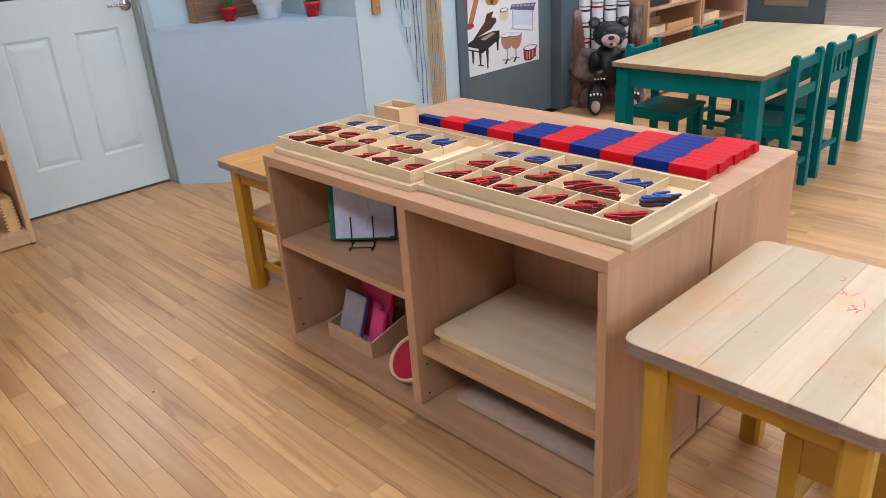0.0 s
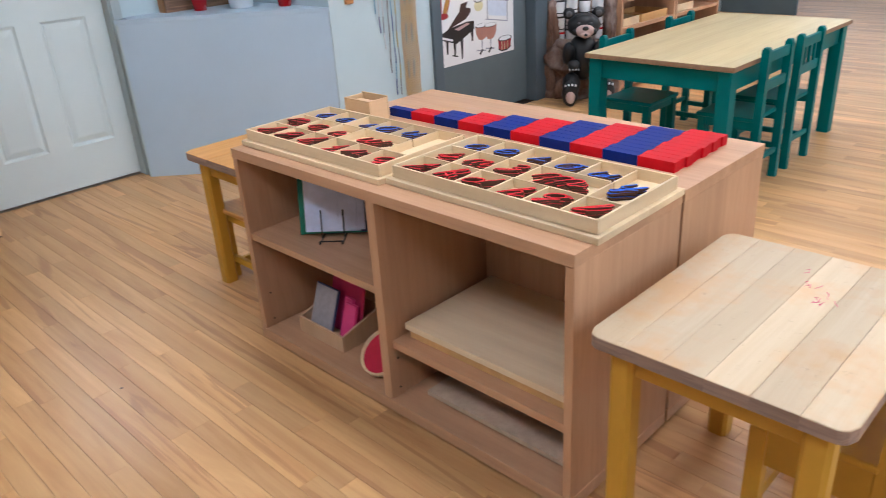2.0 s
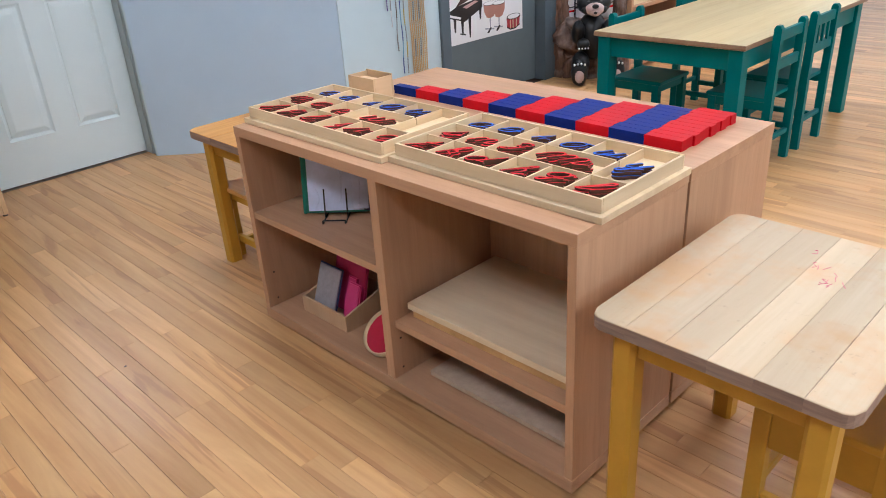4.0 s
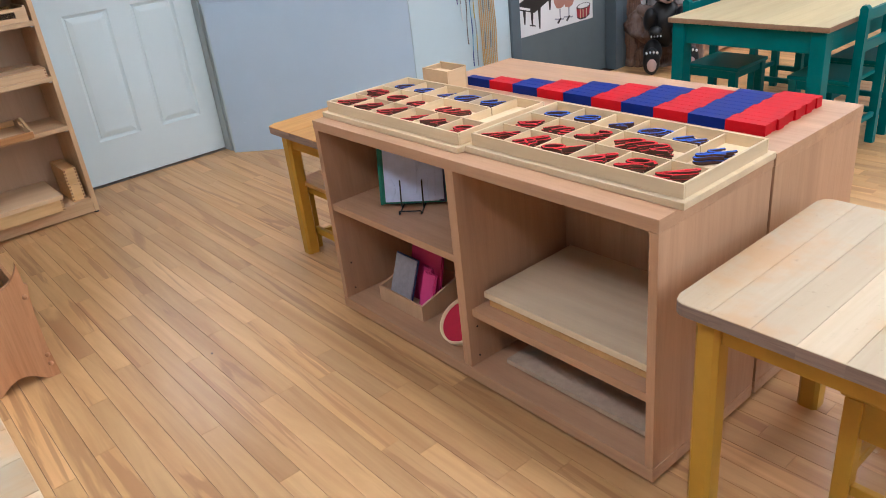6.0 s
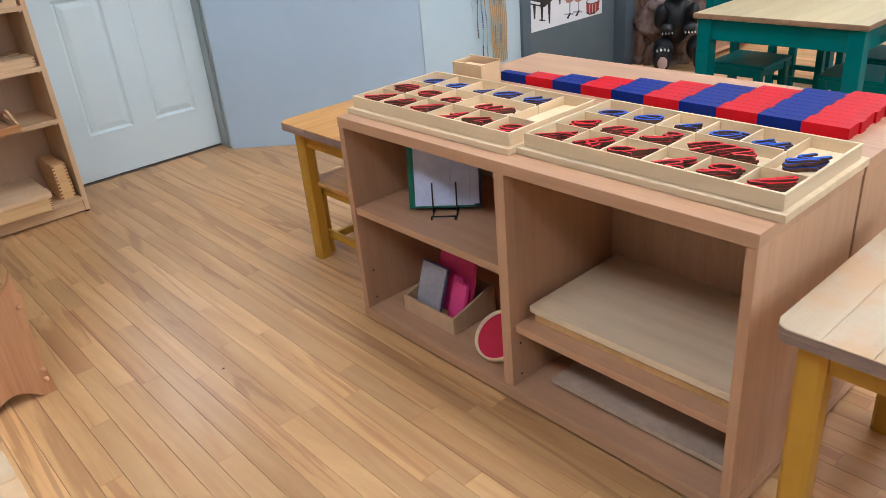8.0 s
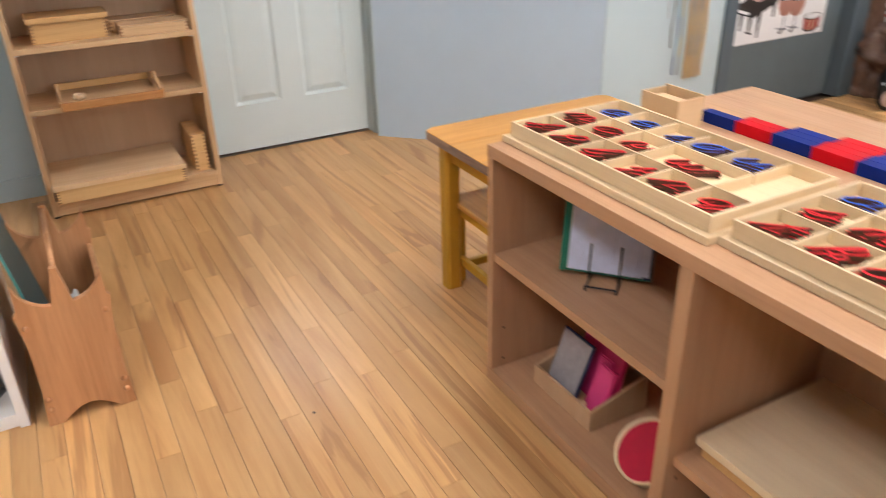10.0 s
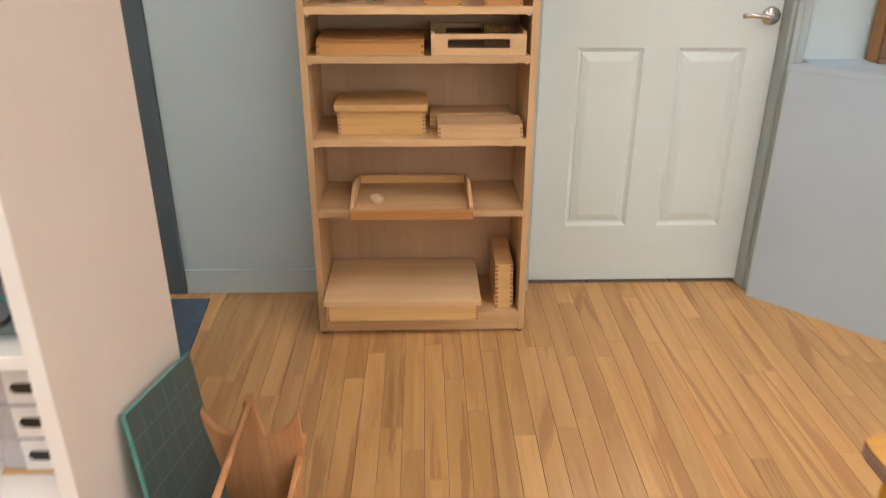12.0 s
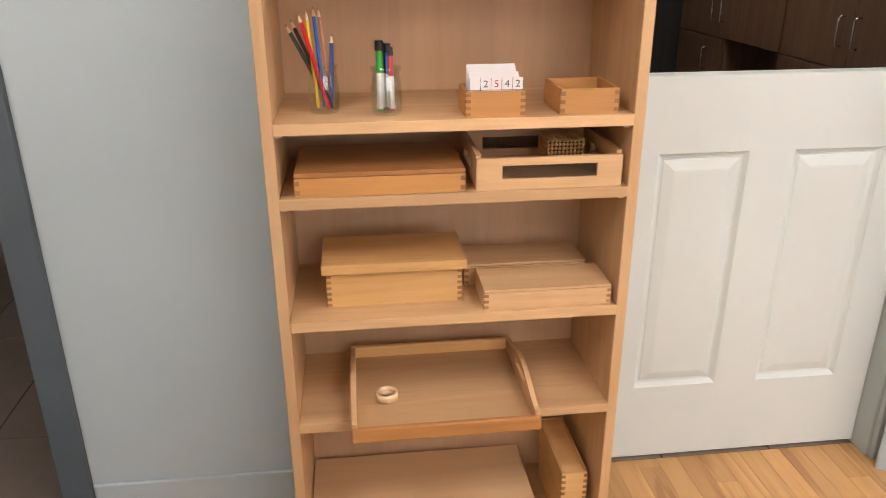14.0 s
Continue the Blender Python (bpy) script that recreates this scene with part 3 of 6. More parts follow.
def small_table(name, x0, x1, y0, y1, h, strips, top_mat, edge_mat, label, stretcher=False):
    """A child's table with a glued strip top on painted legs."""
    ob = thing(name, label, "table", (x0, y0, 0), 0, "small tables")
    w, d, t = x1 - x0, y1 - y0, 0.026
    r = 0.028
    # rounded board in strips
    n = strips
    for k in range(n):
        a, b = d * k / n, d * (k + 1) / n
        def cut(yy, left):
            dy = min(yy, d - yy)
            ins = r - math.sqrt(max(0.0, r * r - max(0.0, r - dy) ** 2)) if dy < r else 0.0
            return ins if left else w - ins
        ys = [a + (b - a) * j / 10 for j in range(11)]
        pts = [(cut(yy, True), yy) for yy in ys] + [(cut(yy, False), yy) for yy in reversed(ys)]
        bm = bm_prism(pts, "z", h - t, h)
        rim = [e for e in bm.edges if all(abs(v.co.z - h) < 1e-5 for v in e.verts)]
        bmesh.ops.bevel(bm, geom=rim, offset=0.0015 if 0 < k < n - 1 else 0.002, segments=2, profile=0.5, affect="EDGES")
        p = part("top_strip", bm, [top_mat, edge_mat], ob)
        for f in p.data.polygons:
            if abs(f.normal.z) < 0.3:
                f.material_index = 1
    for lx in (0.055, w - 0.055):
        for ly in (0.055, d - 0.055):
            bm = bm_prism([(-0.024, -0.016), (-0.016, -0.024), (0.016, -0.024), (0.024, -0.016), (0.024, 0.016), (0.016, 0.024), (-0.016, 0.024), (-0.024, 0.016)], "z", 0, h - t)
            bm.transform(Matrix.Translation((lx, ly, 0)))
            part("leg", bm, M_YELLOW, ob, "mustard yellow painted leg")
    ap = 0.022
    for lo, hi in (((0.079, 0.045, h - t - 0.06), (w - 0.079, 0.045 + ap, h - t)), ((0.079, d - 0.045 - ap, h - t - 0.06), (w - 0.079, d - 0.045, h - t)),
                   ((0.045, 0.079, h - t - 0.06), (0.045 + ap, d - 0.079, h - t)), ((w - 0.045 - ap, 0.079, h - t - 0.06), (w - 0.045, d - 0.079, h - t))):
        part("apron", bm_box(lo, hi, 0.002), M_YELLOW, ob)
    return ob


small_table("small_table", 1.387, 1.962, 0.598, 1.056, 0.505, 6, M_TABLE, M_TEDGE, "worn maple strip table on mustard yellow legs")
small_table("small_table", 1.530, 2.183, 2.338, 2.805, 0.502, 3, M_STOOLTOP, M_TEDGE, "honey-coloured small table on mustard yellow legs")
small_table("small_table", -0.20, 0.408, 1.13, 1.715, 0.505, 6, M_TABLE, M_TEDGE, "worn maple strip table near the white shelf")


def small_chair(name, at, rz, mat, label, seat_h=0.32, back_h=0.618, w=0.27, d=0.28, group="", slats=False, seat_mat=None, low=0.09, rail=0.055):
    """A child's chair; its back is towards local -y."""
    ob = thing(name, label, "chair", at, rz, group)
    q = 0.017
    seat = bm_box((-w / 2, -d / 2 + 0.03, seat_h - 0.018), (w / 2, d / 2 + 0.01, seat_h), 0.005)
    part("seat", seat, seat_mat or mat, ob)
    for sx in (-1, 1):
        x = sx * (w / 2 - q)
        part("leg", bm_box((x - q, d / 2 - 2 * q, 0), (x + q, d / 2, seat_h - 0.018), 0.003), mat, ob)
        bm = bm_prism([(-d / 2 + 0.0, 0.0), (-d / 2 + 0.034, 0.0), (-d / 2 + 0.034, seat_h), (-d / 2 + 0.028, back_h - 0.012), (-d / 2 + 0.021, back_h), (-d / 2 + 0.005, back_h), (-d / 2 - 0.004, back_h - 0.012), (-d / 2, seat_h)], "x", x - 0.014, x + 0.014)
        part("back_post", bm, mat, ob)
        part("stretcher", bm_box((x - 0.009, -d / 2 + 0.034, low), (x + 0.009, d / 2 - 2 * q, low + 0.026), 0.003), mat, ob)
        part("rail", bm_box((x - 0.010, -d / 2 + 0.034, seat_h - rail), (x + 0.010, d / 2 - 2 * q, seat_h - 0.018), 0.002), mat, ob)
    part("stretcher", bm_box((-w / 2 + 2 * q, -d / 2 + 0.008, 0.12), (w / 2 - 2 * q, -d / 2 + 0.026, 0.142), 0.003), mat, ob)
    part("stretcher", bm_box((-w / 2 + 2 * q, d / 2 - 0.027, low + 0.03), (w / 2 - 2 * q, d / 2 - 0.009, low + 0.056), 0.003), mat, ob)
    part("rail", bm_box((-w / 2 + 2 * q, d / 2 - 0.030, seat_h - rail), (w / 2 - 2 * q, d / 2 - 0.010, seat_h - 0.018), 0.002), mat, ob)
    for z0, z1 in ((back_h - 0.065, back_h - 0.022), (back_h - 0.185, back_h - 0.143)):
        f = (z0 + z1) / 2
        yb = -d / 2 + 0.014 - 0.004 * (f - seat_h) / (back_h - seat_h)
        part("back_rail", bm_box((-w / 2 + 2 * q - 0.006, yb - 0.006, z0), (w / 2 - 2 * q + 0.006, yb + 0.012, z1), 0.003), mat, ob)
    if slats:
        for k in range(3):
            x = (-1 + k) * 0.055
            part("slat", bm_box((x - 0.008, -d / 2 + 0.006, back_h - 0.144), (x + 0.008, -d / 2 + 0.018, back_h - 0.064), 0.002), mat, ob)
    return ob


# teal table and its chairs
gt = thing("dining_table", "long pale-topped table on teal painted legs", "table", (3.296, 1.664, 0))
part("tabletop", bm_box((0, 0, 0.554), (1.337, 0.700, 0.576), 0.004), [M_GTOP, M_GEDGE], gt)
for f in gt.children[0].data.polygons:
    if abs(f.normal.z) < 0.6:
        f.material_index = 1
for lx in (0.045, 1.292):
    for ly in (0.045, 0.655):
        part("leg", bm_box((lx - 0.03, ly - 0.03, 0), (lx + 0.03, ly + 0.03, 0.554), 0.004), M_TEAL, gt)
for lo, hi in (((0.075, 0.03, 0.465), (1.262, 0.052, 0.554)), ((0.075, 0.648, 0.465), (1.262, 0.670, 0.554)),
               ((0.03, 0.075, 0.465), (0.052, 0.625, 0.554)), ((1.285, 0.075, 0.465), (1.307, 0.625, 0.554))):
    part("apron", bm_box(lo, hi, 0.002), M_TEAL, gt)
CH_LABEL = "teal painted small wooden chair pushed under the pale table"
small_chair("teal_chair", (3.648, 1.766, 0), 0, M_TEAL, CH_LABEL, group="chairs round the teal table")
small_chair("teal_chair", (4.010, 1.766, 0), 0, M_TEAL, CH_LABEL, group="chairs round the teal table", slats=True)
small_chair("teal_chair", (3.665, 2.30, 0), 180, M_TEAL, CH_LABEL, back_h=0.610, group="chairs round the teal table")
small_chair("teal_chair", (4.290, 2.30, 0), 180, M_TEAL, CH_LABEL, back_h=0.612, group="chairs round the teal table")
# yellow chairs
small_chair("yellow_chair", (1.767, 0.700, 0), 0, M_YELLOW, "mustard yellow small chair tucked under the worn table", 0.285, 0.485, 0.28, 0.26, "yellow chairs", low=0.035, rail=0.105)
small_chair("yellow_chair", (1.735, 2.648, 0), 90, M_YELLOW, "mustard yellow small chair tucked under the honey table", 0.285, 0.485, 0.28, 0.26, "yellow chairs", low=0.035, seat_mat=M_STOOLTOP)

# white shelf
wx0, wx1, wy0, wy1 = -0.50, 0.391, 2.686, 3.135
ws = thing("white_shelf", "white laminate open shelf unit with drawers and cards", "shelf unit", (wx0, wy0, 0))
W, D = wx1 - wx0, wy1 - wy0
# side carries its shade as tint; the front strip stays plain white
part("side_panel", bm_box((W - 0.022, 0.0025, 0.0), (W, D, 1.55), 0.001), M_SIDESHADE, ws, "white laminate side with its shade in the colour")
part("edge_band", bm_box((W - 0.022, 0.0, 0.0), (W, 0.002, 1.55), 0.0005), M_WHITE, ws)
part("side_panel", bm_box((0, 0, 0.0), (0.022, D, 1.55), 0.0015), M_WHITE, ws)
part("back_panel", bm_box((0.022, D - 0.012, 0.0), (W - 0.022, D - 0.002, 1.55)), M_WHITE, ws)
part("top", bm_box((0.022, 0, 1.528), (W - 0.022, D - 0.012, 1.55), 0.001), M_WHITE, ws)
WS = [0.040, 0.300, 0.500, 0.735, 0.953, 1.24]
for z in WS:
    part("shelf", bm_box((0.022, 0.002, z - 0.022), (W - 0.022, D - 0.012, z), 0.0012), M_WHITE, ws)
part("plinth", bm_box((0.022, 0.01, 0.0), (W - 0.022, 0.025, 0.018)), M_WHITE, ws)

# cradle rack
cr = thing("wooden_rack", "red oak floor rack with scalloped end boards", "rack", (0.430, 2.656, 0))
def rack_end(y):
    w = 0.200
    pts = []
    pts += [(0.0, 0.0), (0.035, 0.0)]
    pts += [(0.035 + 0.13 * k / 8, 0.036 * math.sin(math.pi * k / 8)) for k in range(1, 8)]
    pts += [(0.165, 0.0), (w, 0.0), (w - 0.004, 0.05), (w - 0.012, 0.16), (w - 0.004, 0.27), (w + 0.002, 0.305), (w - 0.006, 0.312)]
    pts += [(0.118 + 0.076 * math.cos(a), 0.395 - 0.083 * math.sin(a)) for a in [math.pi / 2 * (0.15 + 0.8 * k / 7) for k in range(8)]]
    pts += [(0.108, 0.402), (0.094, 0.402)]
    pts += [(0.084 - 0.076 * math.cos(a), 0.395 - 0.083 * math.sin(a)) for a in [math.pi / 2 * (0.95 - 0.8 * k / 7) for k in range(8)]]
    pts += [(0.006, 0.312), (-0.002, 0.305), (0.004, 0.27), (0.012, 0.16), (0.004, 0.05)]
    return bm_prism(pts, "y", y, y + 0.016)
part("end_board", rack_end(0.0), M_OAK, cr)
part("end_board", rack_end(0.40), M_OAK, cr)
part("side_board", bm_box((0.006, 0.016, 0.05), (0.018, 0.40, 0.27), 0.002), M_OAK, cr)
part("side_board", bm_box((0.182, 0.016, 0.05), (0.194, 0.40, 0.27), 0.002), M_OAK, cr)
part("base_board", bm_box((0.018, 0.016, 0.045), (0.182, 0.40, 0.057)), M_OAK, cr)
part("rail", bm_cyl(0.0065, 0.0065, 0.384, pose(0.101, 0.208, 0.389, 90), None, 12), M_OAK, cr, "", True)
for px in (0.016, 0.184):
    for pz in (0.045, 0.075, 0.272):
        part("plug", bm_ball(0.0075, pose(px, -0.001, pz), None, 10, 6), M_OAK, cr, "", True)


# ---- movable letters in their trays ----
def arc(cx, cy, rx, ry, a0, a1, n=10):
    return [(cx + rx * math.cos(radians(a0 + (a1 - a0) * k / n)), cy + ry * math.sin(radians(a0 + (a1 - a0) * k / n))) for k in range(n + 1)]


def bowl(x=0.0):
    return arc(x + 0.3, 0.35, 0.3, 0.35, 60, 410)


def cup(x=0.0, h=0.7):
    return [(x, h)] + arc(x + 0.2, 0.2, 0.2, 0.2, 180, 330, 6) + [(x + 0.45, h)]


def hump(x=0.0, h=0.7):
    return [(x, 0.0)] + arc(x + 0.2, h - 0.25, 0.2, 0.25, 180, 10, 6) + [(x + 0.4, 0.0)]


def tail(x):
    return arc(x - 0.05, 0.05, 0.05, 0.05, 200, 300, 3) + [(x + 0.25, 0.2)]


def up_loop(x):
    return [(x, 0.0), (x + 0.28, 0.95)] + arc(x + 0.2, 1.1, 0.09, 0.18, -20, 190, 6) + [(x + 0.02, 0.05)]


def down_loop(x):
    return [(x, 0.6), (x - 0.02, -0.4)] + arc(x - 0.14, -0.42, 0.12, 0.18, 0, -190, 6) + [(x + 0.2, 0.1)]


LETTERS = {
    "a": [bowl(), [(0.6, 0.7), (0.6, 0.1), (0.85, 0.15)]],
    "e": [[(0.0, 0.25)] + arc(0.3, 0.45, 0.25, 0.25, -20, 190, 8) + arc(0.32, 0.22, 0.27, 0.22, 180, 330, 6) + [(0.75, 0.3)]],
    "i": [[(0.0, 0.1), (0.25, 0.7), (0.28, 0.1), (0.55, 0.2)]],
    "o": [bowl(), [(0.42, 0.66), (0.75, 0.6)]],
    "u": [cup(0.0), [(0.45, 0.7), (0.48, 0.08), (0.8, 0.2)]],
    "y": [cup(0.0), down_loop(0.48)],
    "s": [[(0.0, 0.1), (0.35, 0.75)] + arc(0.32, 0.28, 0.25, 0.28, 60, -150, 8), [(0.1, 0.1), (0.75, 0.2)]],
    "n": [hump(0.0), hump(0.42) + tail(0.95)],
    "z": [arc(0.25, 0.5, 0.25, 0.2, 150, -90, 8), arc(0.2, 0.05, 0.28, 0.26, 90, -120, 8) + [(0.6, 0.2)]],
    "m": [hump(0.0), hump(0.42), hump(0.84) + tail(1.4)],
    "t": [[(0.0, 0.1), (0.35, 1.1), (0.32, 0.1), (0.65, 0.2)], [(0.1, 0.75), (0.65, 0.8)]],
    "k": [up_loop(0.0), hump(0.1, 0.6), [(0.2, 0.35), (0.7, 0.0)]],
    "d": [bowl(), [(0.75, 1.2), (0.6, 0.1), (0.9, 0.15)]],
    "h": [up_loop(0.0), hump(0.08) + tail(0.6)],
    "g": [bowl(), down_loop(0.6)],
    "l": [up_loop(0.05) + tail(0.2)],
    "f": [up_loop(0.1), down_loop(0.14)],
    "p": [[(0.0, 0.2), (0.2, 0.8), (0.1, -0.5)], arc(0.35, 0.35, 0.25, 0.33, 160, -160)],
    "b": [up_loop(0.0), arc(0.28, 0.25, 0.25, 0.25, 200, 420)],
    "j": [[(0.0, 0.1), (0.3, 0.7)], down_loop(0.3)],
    "r": [[(0.0, 0.05), (0.25, 0.8), (0.5, 0.65), (0.48, 0.1), (0.75, 0.2)]],
    "q": [bowl(), [(0.6, 0.7), (0.55, -0.5), (0.75, -0.3), (0.85, 0.15)]],
    "c": [arc(0.35, 0.35, 0.33, 0.35, 50, 320), [(0.6, 0.12), (0.8, 0.25)]],
    "v": [hump(0.0) + arc(0.6, 0.2, 0.2, 0.2, 180, 360, 6) + [(0.82, 0.7), (0.95, 0.66)]],
    "x": [hump(0.0) + tail(0.5), [(0.75, 0.7), (0.1, 0.0)]],
    "w": [cup(0.0), cup(0.45) + [(1.05, 0.6)]],
}


def letter_mesh(char, mats):
    """Flat cut-out strokes, painted on top and with bare dark edges."""
    bm = bmesh.new()
    hw, th = 0.0027, 0.0042
    us = [u + 0.55 * v for s in LETTERS[char] for u, v in s]
    vs = [v for s in LETTERS[char] for u, v in s]
    mu, mv = (max(us) + min(us)) / 2, (max(vs) + min(vs)) / 2
    wide = 0.155 if char in "mw" else 0.078
    sc = min(0.075, wide / (max(us) - min(us)), 0.062 / (max(vs) - min(vs)) / 0.80)
    for stroke in LETTERS[char]:
        pts = [Vector((((u + 0.55 * v) - mu) * sc, (v - mv) * sc * 0.80, 0)) for u, v in stroke]
        rows = []
        for i, p in enumerate(pts):
            d = pts[min(i + 1, len(pts) - 1)] - pts[max(i - 1, 0)]
            d = d.normalized() if d.length > 1e-6 else Vector((1, 0, 0))
            s = Vector((-d.y, d.x, 0)) * hw
            rows.append([bm.verts.new(p + s + Vector((0, 0, z))) for z in (0, th)] + [bm.verts.new(p - s + Vector((0, 0, z))) for z in (th, 0)])
        for a, b in zip(rows, rows[1:]):
            for k in range(4):
                f = bm.faces.new((a[k], a[(k + 1) % 4], b[(k + 1) % 4], b[k]))
                f.material_index = 0 if k == 1 else 1
        for r, m in ((rows[0], 1), (rows[-1], 1)):
            bm.faces.new(r).material_index = m
    bmesh.ops.recalc_face_normals(bm, faces=bm.faces[:])
    return mesh_of("letter", bm, mats)


lrng = random.Random(3)


def letter_stack(char, blue, x, y, z, count):
    mats = [M_LBLUE if blue else M_LRED, M_LEDGE_BROWN]
    me = letter_mesh(char, mats)
    word = "blue" if blue else "red"
    st = thing("letter_stack", "stack of %s painted wooden cursive letters %s in a tray" % (word, char), "letters", (x, y, z), lrng.uniform(-6, 6), "letters in the trays")
    for k in range(count):
        ob = new("letter", me)
        ob.parent = st
        ob.matrix_basis = pose(lrng.uniform(-0.004, 0.004), lrng.uniform(-0.004, 0.004), k * 0.0044, 0, 0, -90 + lrng.uniform(-6, 6))


def letter_tray(x0, y0, front, middle, back, label):
    w, d = 0.592, 0.331
    ob = thing("letter_tray", label, "tray", (x0, y0, CH), 0, "letter trays")
    lid = bm_box((0, 0, 0.0), (d, w, 0.015), 0.0015)
    part("lid", lid, M_BIRCH, ob, "pale birch lid turned under the tray")
    a, b, c, e = 0.014, d - 0.014, 0.011, w - 0.011
    z0, z1, t = 0.015, 0.045, 0.006
    part("floor_board", bm_box((a + t, c + t, z0), (b - t, e - t, z0 + 0.005)), M_BIRCH, ob)
    part("wall", bm_box((a, c, z0), (a + t, e, z1), 0.001), M_BIRCH, ob)
    part("wall", bm_box((b - t, c, z0), (b, e, z1), 0.001), M_BIRCH, ob)
    part("wall", bm_box((a + t, c, z0), (b - t, c + t, z1), 0.001), M_BIRCH_X, ob)
    part("wall", bm_box((a + t, e - t, z0), (b - t, e, z1), 0.001), M_BIRCH_X, ob)
    r1, r2 = a + (b - a) * 0.335, a + (b - a) * 0.665
    h = z1 - 0.003
    cw = (e - c) / 6
    part("divider", bm_box((r1 - 0.002, c + t, z0 + 0.005), (r1 + 0.002, e - t, h)), M_BIRCH, ob)
    part("divider", bm_box((r2 - 0.002, c + t + cw, z0 + 0.005), (r2 + 0.002, e - t, h)), M_BIRCH, ob)
    for k in range(1, 6):
        yy = e - k * cw
        part("divider", bm_box((a + t, yy - 0.002, z0 + 0.005), (r1 - 0.002, yy + 0.002, h - 0.001)), M_BIRCH_X, ob)
        if k != 4:
            part("divider", bm_box((r1 + 0.002, yy - 0.002, z0 + 0.005), (r2 - 0.002, yy + 0.002, h - 0.001)), M_BIRCH_X, ob)
        part("divider", bm_box((r2 + 0.002, yy - 0.002, z0 + 0.005), (b - t, yy + 0.002, h - 0.001)), M_BIRCH_X, ob)
    zf = CH + z0 + 0.0055
    mid1, mid2, mid3 = (a + r1) / 2 + 0.003, (r1 + r2) / 2, (r2 + b) / 2
    for k, ch in enumerate(front):
        letter_stack(ch, False, x0 + mid1, y0 + e - (k + 0.5) * cw, zf, lrng.choice((3, 4, 5, 5)))
    pos = (0.5, 1.5, 2.5, 4.0, 5.5)
    for k, ch in enumerate(middle):
        letter_stack(ch, ch == "y", x0 + mid2 + (0.03 if k == 4 else 0), y0 + e - pos[k] * cw, zf, lrng.choice((3, 4, 5)))
    for k, ch in enumerate(back):
        letter_stack(ch, True, x0 + mid3, y0 + e - (k + 0.5) * cw, zf, lrng.choice((3, 3, 4)))


letter_tray(1.482, 1.096, "tkdhgl", "snzmy", "aeiou", "open birch tray of cut-out cursive letters on the cabinet")
letter_tray(1.462, 1.691, "fpbjrq", "ncvw", "aeiou", "second open birch tray of cut-out cursive letters")

# number rods
ROD, SEG = 0.0272, 0.0976
seg_mesh = {}
for colour, mm in (("red", M_RED), ("blue", M_BLUE)):
    seg_mesh[colour] = mesh_of("segment", bm_box((0.0001, 0, 0), (ROD - 0.0001, SEG, 0.0255), 0.0005, None, 1), mm)
jit = (0.0, 0.002, -0.003, 0.001, 0.004, -0.001, 0.003, 0.0, 0.005, 0.002)
for k in range(10):
    n = 10 - k
    rod = thing("number_rod", "red and blue banded wooden counting rod", "counting rod", (1.922 + k * ROD, 1.180 + jit[k], CH), 0, "number rods")
    for j in range(n):
        sgm = new("segment", seg_mesh["red" if j % 2 == 0 else "blue"])
        sgm.parent = rod
        sgm.location = (0, j * SEG, 0)

# small open card box on the cabinet
cb = thing("card_box", "small open birch box beside the rods", "box", (1.820, 2.130, CH))
bx, by, bz = 0.077, 0.118, 0.067
part("floor_board", bm_box((0.005, 0.005, 0), (bx - 0.005, by - 0.005, 0.005)), M_LID, cb)
part("wall", bm_box((0, 0, 0), (0.005, by, bz), 0.0008), M_LID, cb)
part("wall", bm_box((bx - 0.005, 0, 0), (bx, by, bz + 0.004), 0.0008), M_LID, cb)
part("wall", bm_box((0.005, 0, 0), (bx - 0.005, 0.005, bz), 0.0008), M_LID, cb)
part("wall", bm_box((0.005, by - 0.005, 0), (bx - 0.005, by, bz), 0.0008), M_LID, cb)
part("inner_slip", bm_box((0.03, 0.012, 0.005), (0.055, by - 0.012, bz - 0.012)), M_LID, cb)

# folder on its wire easel
fz = 0.3725
fo = thing("folder", "green folder with glossy plastic sleeves on a wire easel", "folder", (1.605, 2.055, fz + 0.012), 0)
fo.matrix_basis = pose(1.562, 2.032, fz + 0.012, 0, 0, -49) @ pose(0, 0, 0, -14, 0, 0)
part("cover", bm_box((-0.094, 0.006, 0), (0.098, 0.012, 0.172), 0.002), M_GREEN, fo)
part("sleeve", bm_box((-0.082, 0.001, 0.006), (0.078, 0.0055, 0.164), 0.0015), M_SLEEVE, fo, "glossy clear sleeve over pale paper")
part("sleeve", bm_box((0.046, -0.003, 0.010), (0.092, 0.0005, 0.150), 0.0015), M_SLEEVE, fo)
# dark strip paints the shadow along the folder's right edge
part("page_edge", bm_box((0.080, 0.0012, 0.004), (0.0965, 0.0054, 0.166), 0.001), M_NAVY, fo, "dark strip standing for the shadow beside the folder")
part("spine", bm_box((-0.099, 0.004, -0.002), (-0.088, 0.016, 0.174), 0.003), M_GREEN, fo)
for cx, z0, z1, lean in ((0.012, 0.030, 0.150, 0.004), (0.020, 0.095, 0.165, -0.006), (-0.060, 0.015, 0.070, 0.010), (0.066, 0.020, 0.140, 0.003)):
    pts = [(cx + lean * math.sin(3.1 * k / 6), (0.0006 if cx < 0.04 else -0.0034), z0 + (z1 - z0) * k / 6) for k in range(7)]
    part("crease", bm_tube(pts, 0.0011, None, 6), M_SLEEVE, fo, "", True)
ea = thing("easel", "black wire easel holding a folder", "easel")
ea.matrix_basis = pose(1.560, 2.030, fz, 0, 0, -49)
wr = 0.0022
